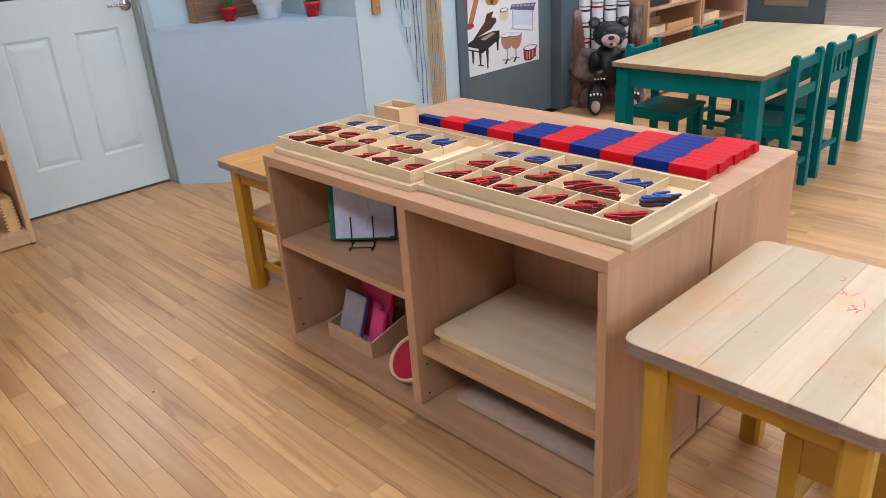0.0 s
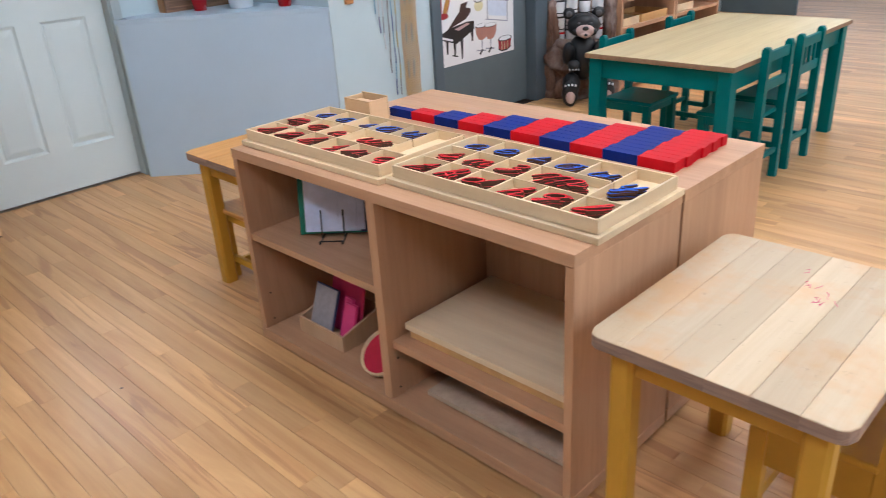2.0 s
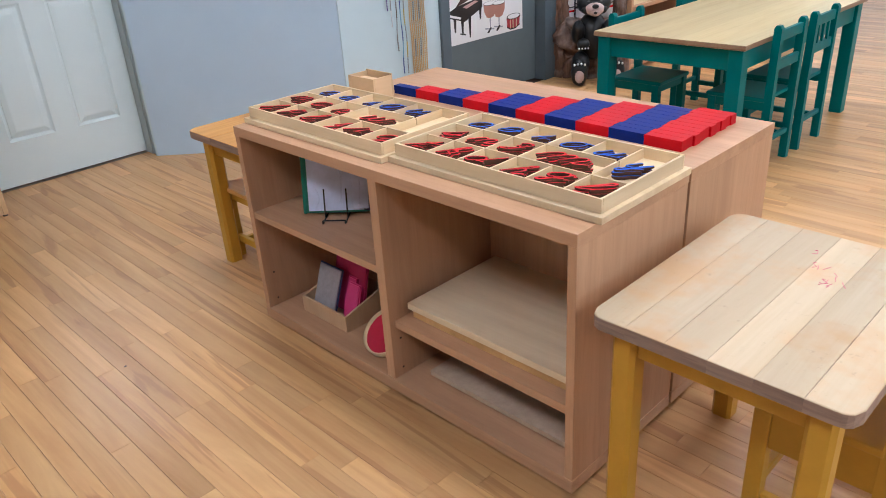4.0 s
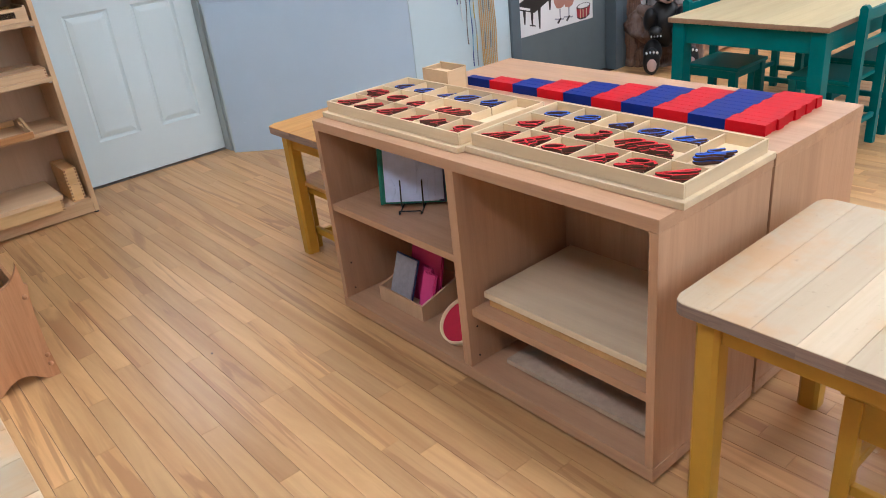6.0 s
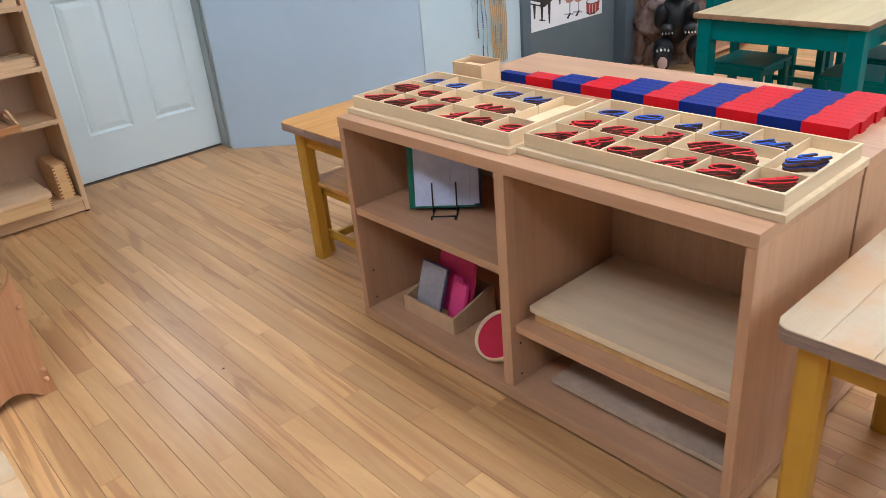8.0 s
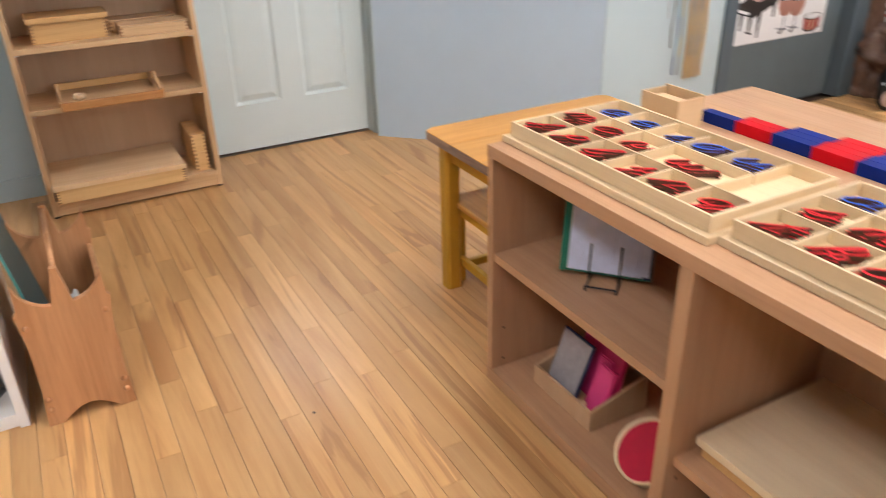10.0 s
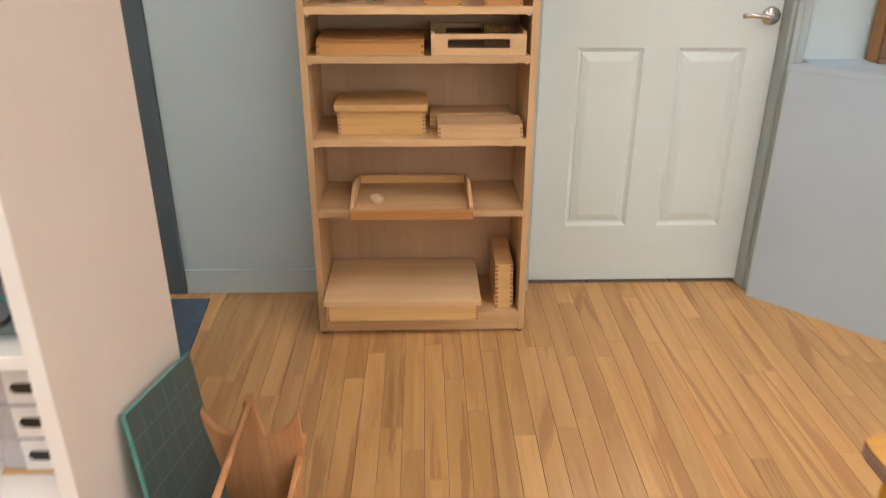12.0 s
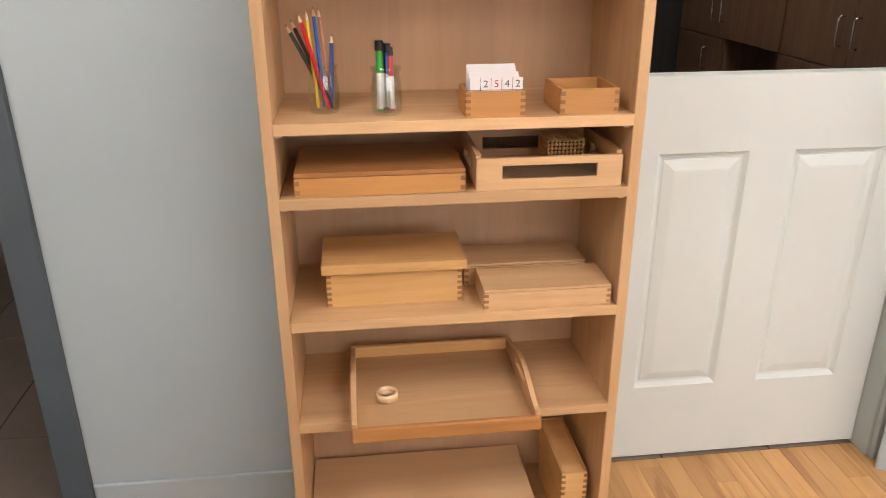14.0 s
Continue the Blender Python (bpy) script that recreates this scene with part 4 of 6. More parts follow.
for sx in (-0.032, 0.032):
    part("wire", bm_tube([(sx, -0.048, wr + 0.008), (sx, -0.050, wr), (sx, 0.03, wr), (sx, 0.068, 0.115)], wr), M_BLACK, ea, "", True)
    part("prong", bm_tube([(sx, -0.006, wr + 0.001), (sx, -0.0095, 0.02), (sx, 0.004, 0.085)], wr), M_BLACK, ea, "", True)
part("cross_wire", bm_tube([(-0.032, -0.048, wr + 0.008), (0.032, -0.048, wr + 0.008)], wr), M_BLACK, ea, "", True)
part("cross_wire", bm_tube([(-0.032, 0.03, wr), (0.032, 0.03, wr)], wr), M_BLACK, ea, "", True)

# box of sandpaper boards
pz = 0.0465
PBX, PBY = 1.488, 1.956
pb = thing("board_box", "shallow birch box holding grey and pink boards", "box", (PBX, PBY, pz))
part("floor_board", bm_box((0.006, 0.006, 0), (0.165, 0.206, 0.006)), M_BACK, pb)
part("wall", bm_box((0, 0, 0), (0.007, 0.212, 0.052), 0.001), M_BACK, pb)
part("wall", bm_box((0.158, 0, 0), (0.165, 0.212, 0.092), 0.001), M_BACK, pb)
for yy in (0.0, 0.205):
    part("wall", bm_prism([(0.007, 0), (0.158, 0), (0.158, 0.092), (0.007, 0.052)], "y", yy, yy + 0.007), M_BACK, pb)
def leaning(name, y0, y1, x, h, lean, mat, edge, label, lines=False):
    ob = thing(name, label, "board", (PBX + x, PBY, pz + 0.0065))
    ob.matrix_basis = pose(PBX + x, PBY, pz + 0.0065, 0, lean, 0)
    part("face", bm_box((-0.0010, y0 + 0.004, 0.004), (0.002, y1 - 0.004, h - 0.004)), mat, ob)
    part("backing", bm_box((0.002, y0, 0), (0.007, y1, h), 0.001), edge, ob)
    return ob
leaning("sandpaper_board", 0.088, 0.196, 0.022, 0.150, 20, M_GREYFELT, M_NAVY, "grey rough board with a navy backing leaning in a box")
leaning("pink_board", 0.012, 0.160, 0.070, 0.205, 14, M_PINK, M_PINK, "tall pink card board leaning in a box")
pk = leaning("pink_board", 0.012, 0.066, 0.040, 0.118, 18, M_PINK2, M_PINK, "small bright pink card board in a box")
pk2 = leaning("pink_board", 0.044, 0.086, 0.052, 0.126, 18, M_PINK2, M_PINK, "bright pink card board standing in a box")

# round red felt dish
ds = thing("round_dish", "shallow round dish lined with red felt, tipped up", "dish")
ds.matrix_basis = Matrix.Translation((1.512, 1.800, 0.1025)) @ Matrix(((0.80, 0.0, -0.60), (0.0, 1.0, 0.0), (0.60, 0.0, 0.80))).to_4x4()
part("rim", bm_lathe([(0.066, -0.010), (0.072, -0.010), (0.072, 0.008), (0.067, 0.008), (0.066, -0.004)], 36), M_BIRCH, ds, "pale wooden rim", True)
part("lining", bm_cyl(0.0662, 0.0662, 0.008, pose(0, 0, -0.005), None, 36), M_FELT, ds, "red felt lining")

# boxed board on the middle shelf, felt board under it
sl = thing("board_case", "flat pale plywood case with an overhanging lid", "case", (1.480, 1.134, 0.2185))
part("body", bm_box((0.008, 0.008, 0), (0.335, 0.520, 0.024), 0.001), M_HONEY, sl)
part("lid", bm_box((0, 0, 0.024), (0.343, 0.530, 0.042), 0.0015), M_PLY, sl, "pale plywood lid")
fbd = thing("felt_board", "thin brown-grey board lying on small feet", "board", (1.492, 1.140, 0.0465))
part("board", bm_box((0, 0, 0.010), (0.330, 0.470, 0.024), 0.001), M_CORK, fbd)
for fx in (0.01, 0.30):
    for fy in (0.01, 0.445):
        part("foot", bm_box((fx, fy, 0), (fx + 0.018, fy + 0.015, 0.010)), M_FOOT, fbd)


# ---- boxes of the bookcase ----
def jointed_box(name, label, x0, x1, y0, y1, z, h, mat, lid=None, over=0.0, lid_h=0.012, joints=5, open_top=False, group="wooden boxes"):
    ob = thing(name, label, "box", (x0, y0, z), 0, group)
    w, d, t = x1 - x0, y1 - y0, 0.006
    if open_top:
        part("floor_board", bm_box((t, t, 0), (w - t, d - t, 0.005)), mat, ob)
    else:
        part("floor_board", bm_box((t, t, 0.002), (w - t, d - t, h - 0.002)), mat, ob)
    part("wall", bm_box((0, 0, 0), (w, t, h), 0.0008), mat, ob)
    part("wall", bm_box((0, d - t, 0), (w, d, h), 0.0008), mat, ob)
    part("wall", bm_box((0, t, 0), (t, d - t, h), 0.0008), mat, ob)
    part("wall", bm_box((w - t, t, 0), (w, d - t, h), 0.0008), mat, ob)
    step = h / (2 * joints)
    for k in range(joints):
        for a in (-0.0003, w - 0.0085):
            fj = bmesh.new()
            bm_box((a, -0.0004, (2 * k + 0.5) * step), (a + 0.0088, 0.003, (2 * k + 1.5) * step), 0, fj)
            part("finger_joint", fj, M_JOINT, ob, "darker end-grain finger joint")
    if lid:
        l = part("lid", bm_box((-over, -over, h + 0.001), (w + over, d + over, h + lid_h), 0.0012), lid, ob)
    return ob


z1 = SH[4] + 0.0003
jointed_box("card_box", "small honey wood box full of number cards", 0.867, 0.968, 3.960, 4.04, z1, 0.043, M_ORANGE, None, joints=4, open_top=True)
jointed_box("wooden_box", "small empty open honey wood box", 1.028, 1.130, 3.962, 4.075, z1, 0.043, M_ORANGE, None, joints=3, open_top=True)
# number cards
for k in range(6):
    cd = thing("number_card", "white card printed with a row of digits", "card", (0.871 + 0.001 * (k % 3), 3.970 + 0.011 * k, z1 + 0.0055), 0, "number cards")
    part("sheet", bm_box((0.004, 0, 0), (0.094 - (0.006 if k else 0), 0.0008, 0.058 + 0.0028 * k), 0), M_PAPER, cd)
    if k == 0:
        for j in range(6):
            part("rule", bm_box((0.004 + 0.018 * j - 0.0003, -0.0006, 0.034), (0.004 + 0.018 * j + 0.0003, -0.0001, 0.058)), M_INK, cd)
        part("rule", bm_box((0.004, -0.0006, 0.0375), (0.094, -0.0001, 0.0381)), M_INK, cd)
        for j, (digit, mm) in enumerate((("2", M_INK), ("5", M_LRED), ("4", M_INK), ("2", M_INK))):
            cv = bpy.data.curves.new("digit", "FONT")
            cv.body, cv.size, cv.align_x, cv.extrude = digit, 0.0165, "CENTER", 0.0002
            cv.materials.append(mm)
            ob = new("digit", cv)
            ob.parent = cd
            ob.matrix_basis = pose(0.031 + 0.018 * j, -0.0006, 0.0425, 90)


# glass jars
def jar(x, y, label):
    ob = thing("glass_jar", label, "jar", (x, y, z1), 0, "glass jars")
    prof = [(0.0, 0.0), (0.022, 0.0), (0.0255, 0.004), (0.027, 0.02), (0.0265, 0.045), (0.0235, 0.062), (0.0225, 0.070), (0.0262, 0.074), (0.0262, 0.079),
            (0.0242, 0.0795), (0.0208, 0.070), (0.0218, 0.062), (0.0248, 0.044), (0.0252, 0.02), (0.0235, 0.006), (0.0, 0.004)]
    gl = part("glass", bm_lathe(prof, 28), M_GLASS, ob, "", True)
    gl.visible_shadow = False
    return ob

jar(0.634, 4.040, "small glass jar holding coloured pencils")
jar(0.739, 4.012, "small glass jar holding marker pens")

def pencil(foot, tip, mat, label):
    f, t = Vector(foot), Vector(tip)
    ob = thing("pencil", label, "pencil", foot, 0, "coloured pencils")
    L = (t - f).length
    ob.matrix_basis = Matrix.Translation(f) @ (t - f).to_track_quat("Z", "Y").to_matrix().to_4x4()
    part("barrel", bm_cyl(0.0034, 0.0034, L - 0.014, pose(0, 0, (L - 0.014) / 2), None, 6), mat, ob)
    part("point", bm_cyl(0.0034, 0.0011, 0.011, pose(0, 0, L - 0.0085), None, 8), M_BIRCH, ob, "bare sharpened wood")
    part("lead", bm_cyl(0.0011, 0.0003, 0.004, pose(0, 0, L - 0.001), None, 6), mat, ob)

def plain(name, c, rough=0.35):
    return paint(name, c, rough, 0.05, 30)

PENS = [("black-green", (0.01, 0.03, 0.02), 0.012, 0.006, -0.056, 0.004, 0.145), ("black", (0.012, 0.012, 0.014), 0.014, -0.006, -0.048, 0.012, 0.152), ("red", (0.55, 0.01, 0.02), 0.008, -0.012, -0.034, -0.006, 0.163),
        ("yellow", (0.75, 0.45, 0.01), -0.010, -0.004, -0.022, 0.008, 0.166), ("blue", (0.01, 0.10, 0.42), 0.0, 0.010, -0.010, 0.006, 0.172), ("light brown", (0.40, 0.20, 0.13), 0.010, 0.010, -0.002, 0.014, 0.170), ("dark blue", (0.02, 0.06, 0.25), 0.012, 0.0, 0.018, 0.010, 0.128)]
for nm, c, fx, fy, tx, ty, tz in PENS:
    pencil((0.634 + fx, 4.040 + fy, z1 + 0.008), (0.634 + tx, 4.040 + ty, z1 + tz), plain(nm + " pencil paint", c), "%s coloured pencil standing in a jar" % nm)
MARK = [("green", (0.02, 0.40, 0.06), -0.010, -0.006, -0.010, -0.008, 0.118, 0.006), ("blue", (0.02, 0.12, 0.5), 0.004, 0.004, 0.004, 0.004, 0.112, 0.0045), ("red", (0.6, 0.05, 0.05), 0.010, -0.010, 0.008, 0.004, 0.106, 0.0045), ("black", (0.01, 0.01, 0.01), -0.004, 0.010, -0.004, 0.010, 0.112, 0.0045)]
for nm, c, fx, fy, tx, ty, tz, r in MARK:
    f, t = Vector((0.739 + fx, 4.012 + fy, z1 + 0.0075)), Vector((0.739 + tx, 4.012 + ty, z1 + tz))
    ob = thing("marker", "white-barrelled marker pen with a %s cap" % nm, "marker", f, 0, "marker pens")
    ob.matrix_basis = Matrix.Translation(f) @ (t - f).to_track_quat("Z", "Y").to_matrix().to_4x4()
    L = (t - f).length
    mm = plain(nm + " marker plastic", c)
    part("barrel", bm_cyl(r, r, L * 0.55, pose(0, 0, L * 0.30), None, 12), M_PAPER, ob, "white barrel", True)
    part("end", bm_cyl(r * 0.9, r, L * 0.06, pose(0, 0, L * 0.03 - 0.0002), None, 12), mm, ob)
    part("cap", bm_cyl(r * 1.05, r * 0.9, L * 0.34, pose(0, 0, L * 0.74), None, 12), mm, ob)
    part("eraser", bm_cyl(r * 1.25, r * 1.15, L * 0.14, pose(0, 0, L * 0.97), None, 12), M_BLACK, ob, "black felt eraser tip")

z2 = SH[3] + 0.0003
jointed_box("wooden_box", "long flat honey wood box with an amber lid", 0.578, 0.868, 3.960, 4.150, z2, 0.033, M_ORANGE, M_AMBER, 0.0, 0.009, joints=2)
# basket with a wire mesh floor
bk = thing("basket", "low beech basket with slotted sides and wire mesh", "basket", (0.887, 3.960, z2))
BW, BD, BH, bt = 0.258, 0.215, 0.056, 0.009
def slot_wall(axis, at, length, h0, h1):
    """A side with a long slot in it."""
    bm = bmesh.new()
    a, b = 0.045, length - 0.045
    def bx3(u0, u1, zz0, zz1):
        if axis == "y":
            bm_box((u0, at, zz0), (u1, at + bt, zz1), 0, bm)
        else:
            bm_box((at, u0, zz0), (at + bt, u1, zz1), 0, bm)
    bx3(0, length, 0, h0)
    bx3(0, length, h1, BH)
    bx3(0, a, h0, h1)
    bx3(b, length, h0, h1)
    return bm
part("wall", slot_wall("y", 0.0, BW, 0.019, 0.043), M_BOOK_X, bk)
part("wall", slot_wall("y", BD - bt, BW, 0.019, 0.043), M_BOOK_X, bk)
for xx in (0.0, BW - bt):
    bm = bmesh.new()
    bm_box((xx, bt, 0), (xx + bt, BD - bt, 0.022), 0, bm)
    bm_box((xx, bt, 0.040), (xx + bt, BD - bt, BH + 0.006), 0, bm)
    bm_box((xx, bt, 0.022), (xx + bt, 0.06, 0.040), 0, bm)
    bm_box((xx, BD - 0.06, 0.022), (xx + bt, BD - bt, 0.040), 0, bm)
    part("wall", bm, M_BOOK_X, bk)
part("floor_board", bm_box((bt, bt, 0), (BW - bt, BD - bt, 0.005)), M_BOOK_X, bk)
def lattice(w, h, pitch, y):
    """Crossed wires over a flat opening."""
    bm = bmesh.new()
    n = int((w + h) / pitch)
    for sgn in (1, -1):
        for k in range(n):
            u = -h + k * pitch
            u0, v0, u1, v1 = u, 0.0, u + h, h
            if u0 < 0:
                v0, u0 = -u0, 0.0
            if u1 > w:
                v1, u1 = v1 - (u1 - w), w
            if u1 - u0 < 0.002:
                continue
            if sgn < 0:
                u0, u1 = w - u0, w - u1
            bm_tube([(u0, y, v0), (u1, y, v1)], 0.0006, bm, 4)
    return bm
for yy in (bt * 0.5, BD - bt * 0.5):
    bm = lattice(BW - 0.09, 0.024, 0.0052, yy)
    bm.transform(Matrix.Translation((0.045, 0, 0.019)))
    part("wire_mesh", bm, M_BLACK, bk, "dark wire mesh in the slot")
# bead cube in the basket
bc = thing("bead_cube", "cube of golden beads lying in the basket", "bead cube", (1.038, 4.075, z2 + 0.0053))
bead = bmesh.new()
for i in range(10):
    for j in range(10):
        for k in range(7):
            if i in (0, 9) or j == 0 or k == 6:
                bm_ball(0.0037, pose(0.0037 + i * 0.0074, 0.0037 + j * 0.0074, 0.0037 + k * 0.0074), bead, 6, 4)
bo = part("bead_layer", bead, M_BEAD, bc, "", True)
bo["kind"] = "stuff"
# filler box whose dark red paints the shade in the gaps between beads
part("core", bm_box((0.004, 0.004, 0.004), (0.070, 0.070, 0.047)), M_CORE, bc)

z3 = SH[2] + 0.0003
jointed_box("wooden_box", "deep honey wood box with an overhanging lid", 0.618, 0.870, 4.008, 4.140, z3, 0.068, M_HONEY, M_HONEY, 0.008, 0.020, joints=6)
jointed_box("wooden_box", "flat pale wood box with a lid, near the shelf edge", 0.905, 1.146, 3.962, 4.066, z3, 0.034, M_BOOK_X, M_BOOK_X, 0.0, 0.006, joints=3)
jointed_box("wooden_box", "flat pale wood box standing behind another", 0.884, 1.128, 4.075, 4.175, z3, 0.038, M_BOOK_X, M_BOOK_X, 0.0, 0.006, joints=3)

# tray with handles
z4 = SH[1] + 0.0003
tr = thing("serving_tray", "pale wooden tray with raised handled ends, empty", "tray", (0.652, 3.882, z4))
TW, TD = 0.352, 0.305
part("floor_board", bm_box((0.008, 0.008, 0.002), (TW - 0.008, TD - 0.008, 0.009)), M_BOOK_X, tr)
part("wall", bm_box((0.0, 0.0, 0), (TW, 0.011, 0.030), 0.003), M_AMBER, tr)
part("wall", bm_box((0.0, TD - 0.011, 0), (TW, TD, 0.034), 0.003), M_HONEY, tr)
def handle_end(x):
    bm = bmesh.new()
    # outline below and above a hand hole
    a, b, h0, h1 = TD / 2 - 0.045, TD / 2 + 0.045, 0.030, 0.046
    def col(y0, y1, n, zlo=0.0, zhi=None):
        pts = []
        for k in range(n + 1):
            y = y0 + (y1 - y0) * k / n
            z = 0.034 + 0.030 * (0.5 - 0.5 * math.cos(2 * math.pi * (y - 0.011) / (TD - 0.022)))
            pts.append((y, z if zhi is None else zhi))
        return [(y0, zlo)] + pts + [(y1, zlo)]
    bm_prism(col(0.011, a, 6), "x", x, x + 0.010, bm)
    bm_prism(col(b, TD - 0.011, 6), "x", x, x + 0.010, bm)
    bm_prism(col(a, b, 6, h1), "x", x, x + 0.010, bm)
    bm_prism([(a, 0), (a, h0), (b, h0), (b, 0)], "x", x, x + 0.010, bm)
    return bm
part("handle_end", handle_end(0.0), M_BOOK_X, tr)
part("handle_end", handle_end(TW - 0.010), M_BOOK_X, tr)
rg = thing("napkin_ring", "small pale wooden ring lying in the tray", "ring", (0.722, 4.008, z4 + 0.0092))
part("band", bm_lathe([(0.0165, 0), (0.021, 0), (0.0215, 0.009), (0.021, 0.018), (0.0165, 0.018), (0.016, 0.009), (0.0165, 0.0)], 28), M_PORCELAIN, rg, "", True)

z5 = SH[0] + 0.0003
jointed_box("wooden_box", "wide shallow honey wood box with a large plywood lid", 0.562, 1.028, 3.912, 4.200, z5, 0.052, M_PALEHONEY, M_LID, 0.007, 0.020, joints=5)
jointed_box("wooden_box", "narrow wood box standing at the bookcase side", 1.086, 1.142, 3.985, 4.190, z5, 0.078, M_PALEHONEY, None, joints=5)
jointed_box("wooden_box", "narrow wood box stacked on another", 1.084, 1.140, 3.988, 4.192, z5 + 0.0785, 0.074, M_PALEHONEY, None, joints=5)

# ---- contents of the white shelf ----
wz = [z + 0.0004 for z in WS]
pt = thing("wooden_tray", "long beech tray with a scalloped end on the white shelf", "tray", (0.03, 2.735, wz[4]))
part("floor_board", bm_box((0.008, 0.008, 0), (0.302, 0.152, 0.006)), M_HONEY, pt)
part("wall", bm_box((0, 0, 0), (0.31, 0.008, 0.036), 0.002), M_HONEY, pt)
part("wall", bm_box((0, 0.152, 0), (0.31, 0.16, 0.036), 0.002), M_HONEY, pt)
part("wall", bm_prism([(0.008, 0), (0.152, 0), (0.152, 0.045), (0.11, 0.052), (0.10, 0.040), (0.06, 0.040), (0.05, 0.052), (0.008, 0.045)], "x", 0.302, 0.31), M_BOOK_X, pt)
part("wall", bm_box((0, 0.008, 0), (0.008, 0.152, 0.045), 0.002), M_BOOK_X, pt)

def teal_drawers(x):
    ob = thing("drawer_unit", "small teal plastic unit with three smoky drawers", "drawer unit", (x - 0.006, 2.728, wz[3]), 0, "teal drawer units")
    w, d, h = 0.108, 0.17, 0.176
    part("body", bm_box((0, 0.012, 0), (w, d, h), 0.006), M_TEALP, ob)
    part("top", bm_box((-0.001, 0.004, h - 0.012), (w + 0.001, d, h + 0.004), 0.004), M_TEALP, ob)
    for k in range(3):
        z = 0.008 + 0.053 * k
        n = 8
        pts = [(0.004 + (w - 0.008) * j / n, 0.012 - 0.012 * math.sin(math.pi * j / n)) for j in range(n + 1)] + [(w - 0.004, 0.02), (0.004, 0.02)]
        dr = part("drawer", bm_prism(pts, "z", z, z + 0.047), M_DRAWER, ob, "smoky clear plastic drawer")
        pull = [(0.054 + 0.023 * math.cos(a), -0.004 - 0.004 * math.sin(a), z + 0.036 - 0.018 * math.sin(a)) for a in [math.pi * j / 10 for j in range(11)]]
        part("pull", bm_tube(pull, 0.0035, None, 6), M_BLACK, dr, "dark curved pull", True)
    for k in range(1, 3):
        part("ledge", bm_box((0.0, 0.003, 0.0005 + 0.053 * k), (w, 0.014, 0.0065 + 0.053 * k), 0.001), M_TEALP, ob)
    return ob

teal_drawers(0.276)
teal_drawers(0.160)
teal_drawers(0.044)

def clear_drawers(x):
    ob = thing("drawer_box", "stack of cloudy plastic drawers with white labels", "drawer box", (x - 0.006, 2.748, wz[2]), 0, "clear drawer boxes")
    w, d = 0.106, 0.19
    part("base", bm_box((-0.002, -0.002, 0), (w + 0.002, d, 0.006), 0.001), M_HONEY, ob)
    for k in range(3):
        z = 0.0065 + 0.057 * k
        dr = part("drawer", bm_box((0, 0, z), (w, d, z + 0.055), 0.004), M_CLEARP, ob)
        part("front", bm_box((0.036, -0.003, z + 0.002), (0.086, -0.0002, z + 0.053), 0.001), M_PAPER, dr, "white paper front")
        hole = [(0.061 + (0.009 if c > 0 else -0.009) + 0.008 * c, z + 0.028 + 0.008 * s_) for c, s_ in [(math.cos(a), math.sin(a)) for a in [2 * math.pi * j / 20 + 0.01 for j in range(20)]]]
        part("finger_hole", bm_prism(hole, "y", -0.0042, -0.003), M_BLACK, dr, "dark oval finger hole")
    return ob

clear_drawers(0.266)
clear_drawers(0.098)
for k, (cx, cy, rot) in enumerate(((0.245, 2.775, -14), (0.300, 2.790, -8), (0.325, 2.785, -12), (0.275, 2.800, -20), (0.345, 2.760, -4), (0.215, 2.770, -22))):
    gc = thing("mint_card", "mint green printed card lying on the white shelf", "card", (cx - 0.006, cy + 0.02, wz[1] + 0.0012 * k), rot, "mint cards")
    part("sheet", bm_box((-0.030, -0.082, 0), (0.030, 0.082, 0.0010)), M_MINT, gc)
    for j in range(6):
        part("print_line", bm_box((-0.018, -0.060 + 0.024 * j, 0.0010), (0.012 + 0.002 * (j % 3), -0.0565 + 0.024 * j, 0.00115)), M_INK, gc)
    part("picture", bm_box((0.008, -0.076, 0.0010), (0.024, -0.062, 0.00115)), M_INK, gc)

hd = thing("letter_holder", "grey wire mesh letter holder with papers", "letter holder", (0.235, 2.80, wz[0]), -32)
for yy, hh in ((0.0, 0.05), (0.032, 0.07), (0.064, 0.09)):
    fr = bmesh.new()
    path = [(-0.10, yy, 0.004), (-0.10, yy, hh * 0.8), (-0.09, yy, hh), (0.09, yy, hh), (0.10, yy, hh * 0.8), (0.10, yy, 0.004), (-0.10, yy, 0.004)]
    part("wire", bm_tube(path, 0.0028, fr, 6), M_MESH, hd, "", True)
    part("mesh_panel", bm_box((-0.098, yy - 0.0006, 0.004), (0.098, yy + 0.0006, hh - 0.002)), M_MESH, hd)
part("base", bm_box((-0.10, 0.0, 0.001), (0.10, 0.064, 0.004)), M_MESH, hd)
lp = thing("paper", "green and white papers standing in the holder", "paper", (0.235, 2.80, wz[0] + 0.0045), -32)
part("sheet", bm_box((-0.085, 0.010, 0), (0.08, 0.012, 0.062)), M_MINT, lp)
part("sheet", bm_box((-0.080, 0.046, 0), (0.085, 0.048, 0.088)), M_SLEEVE, lp)
wb = thing("wooden_board", "flat beech board lying on the white shelf", "board", (-0.20, 2.70, wz[0]))
part("board", bm_box((0, 0, 0), (0.27, 0.30, 0.02), 0.002), M_HONEY, wb)

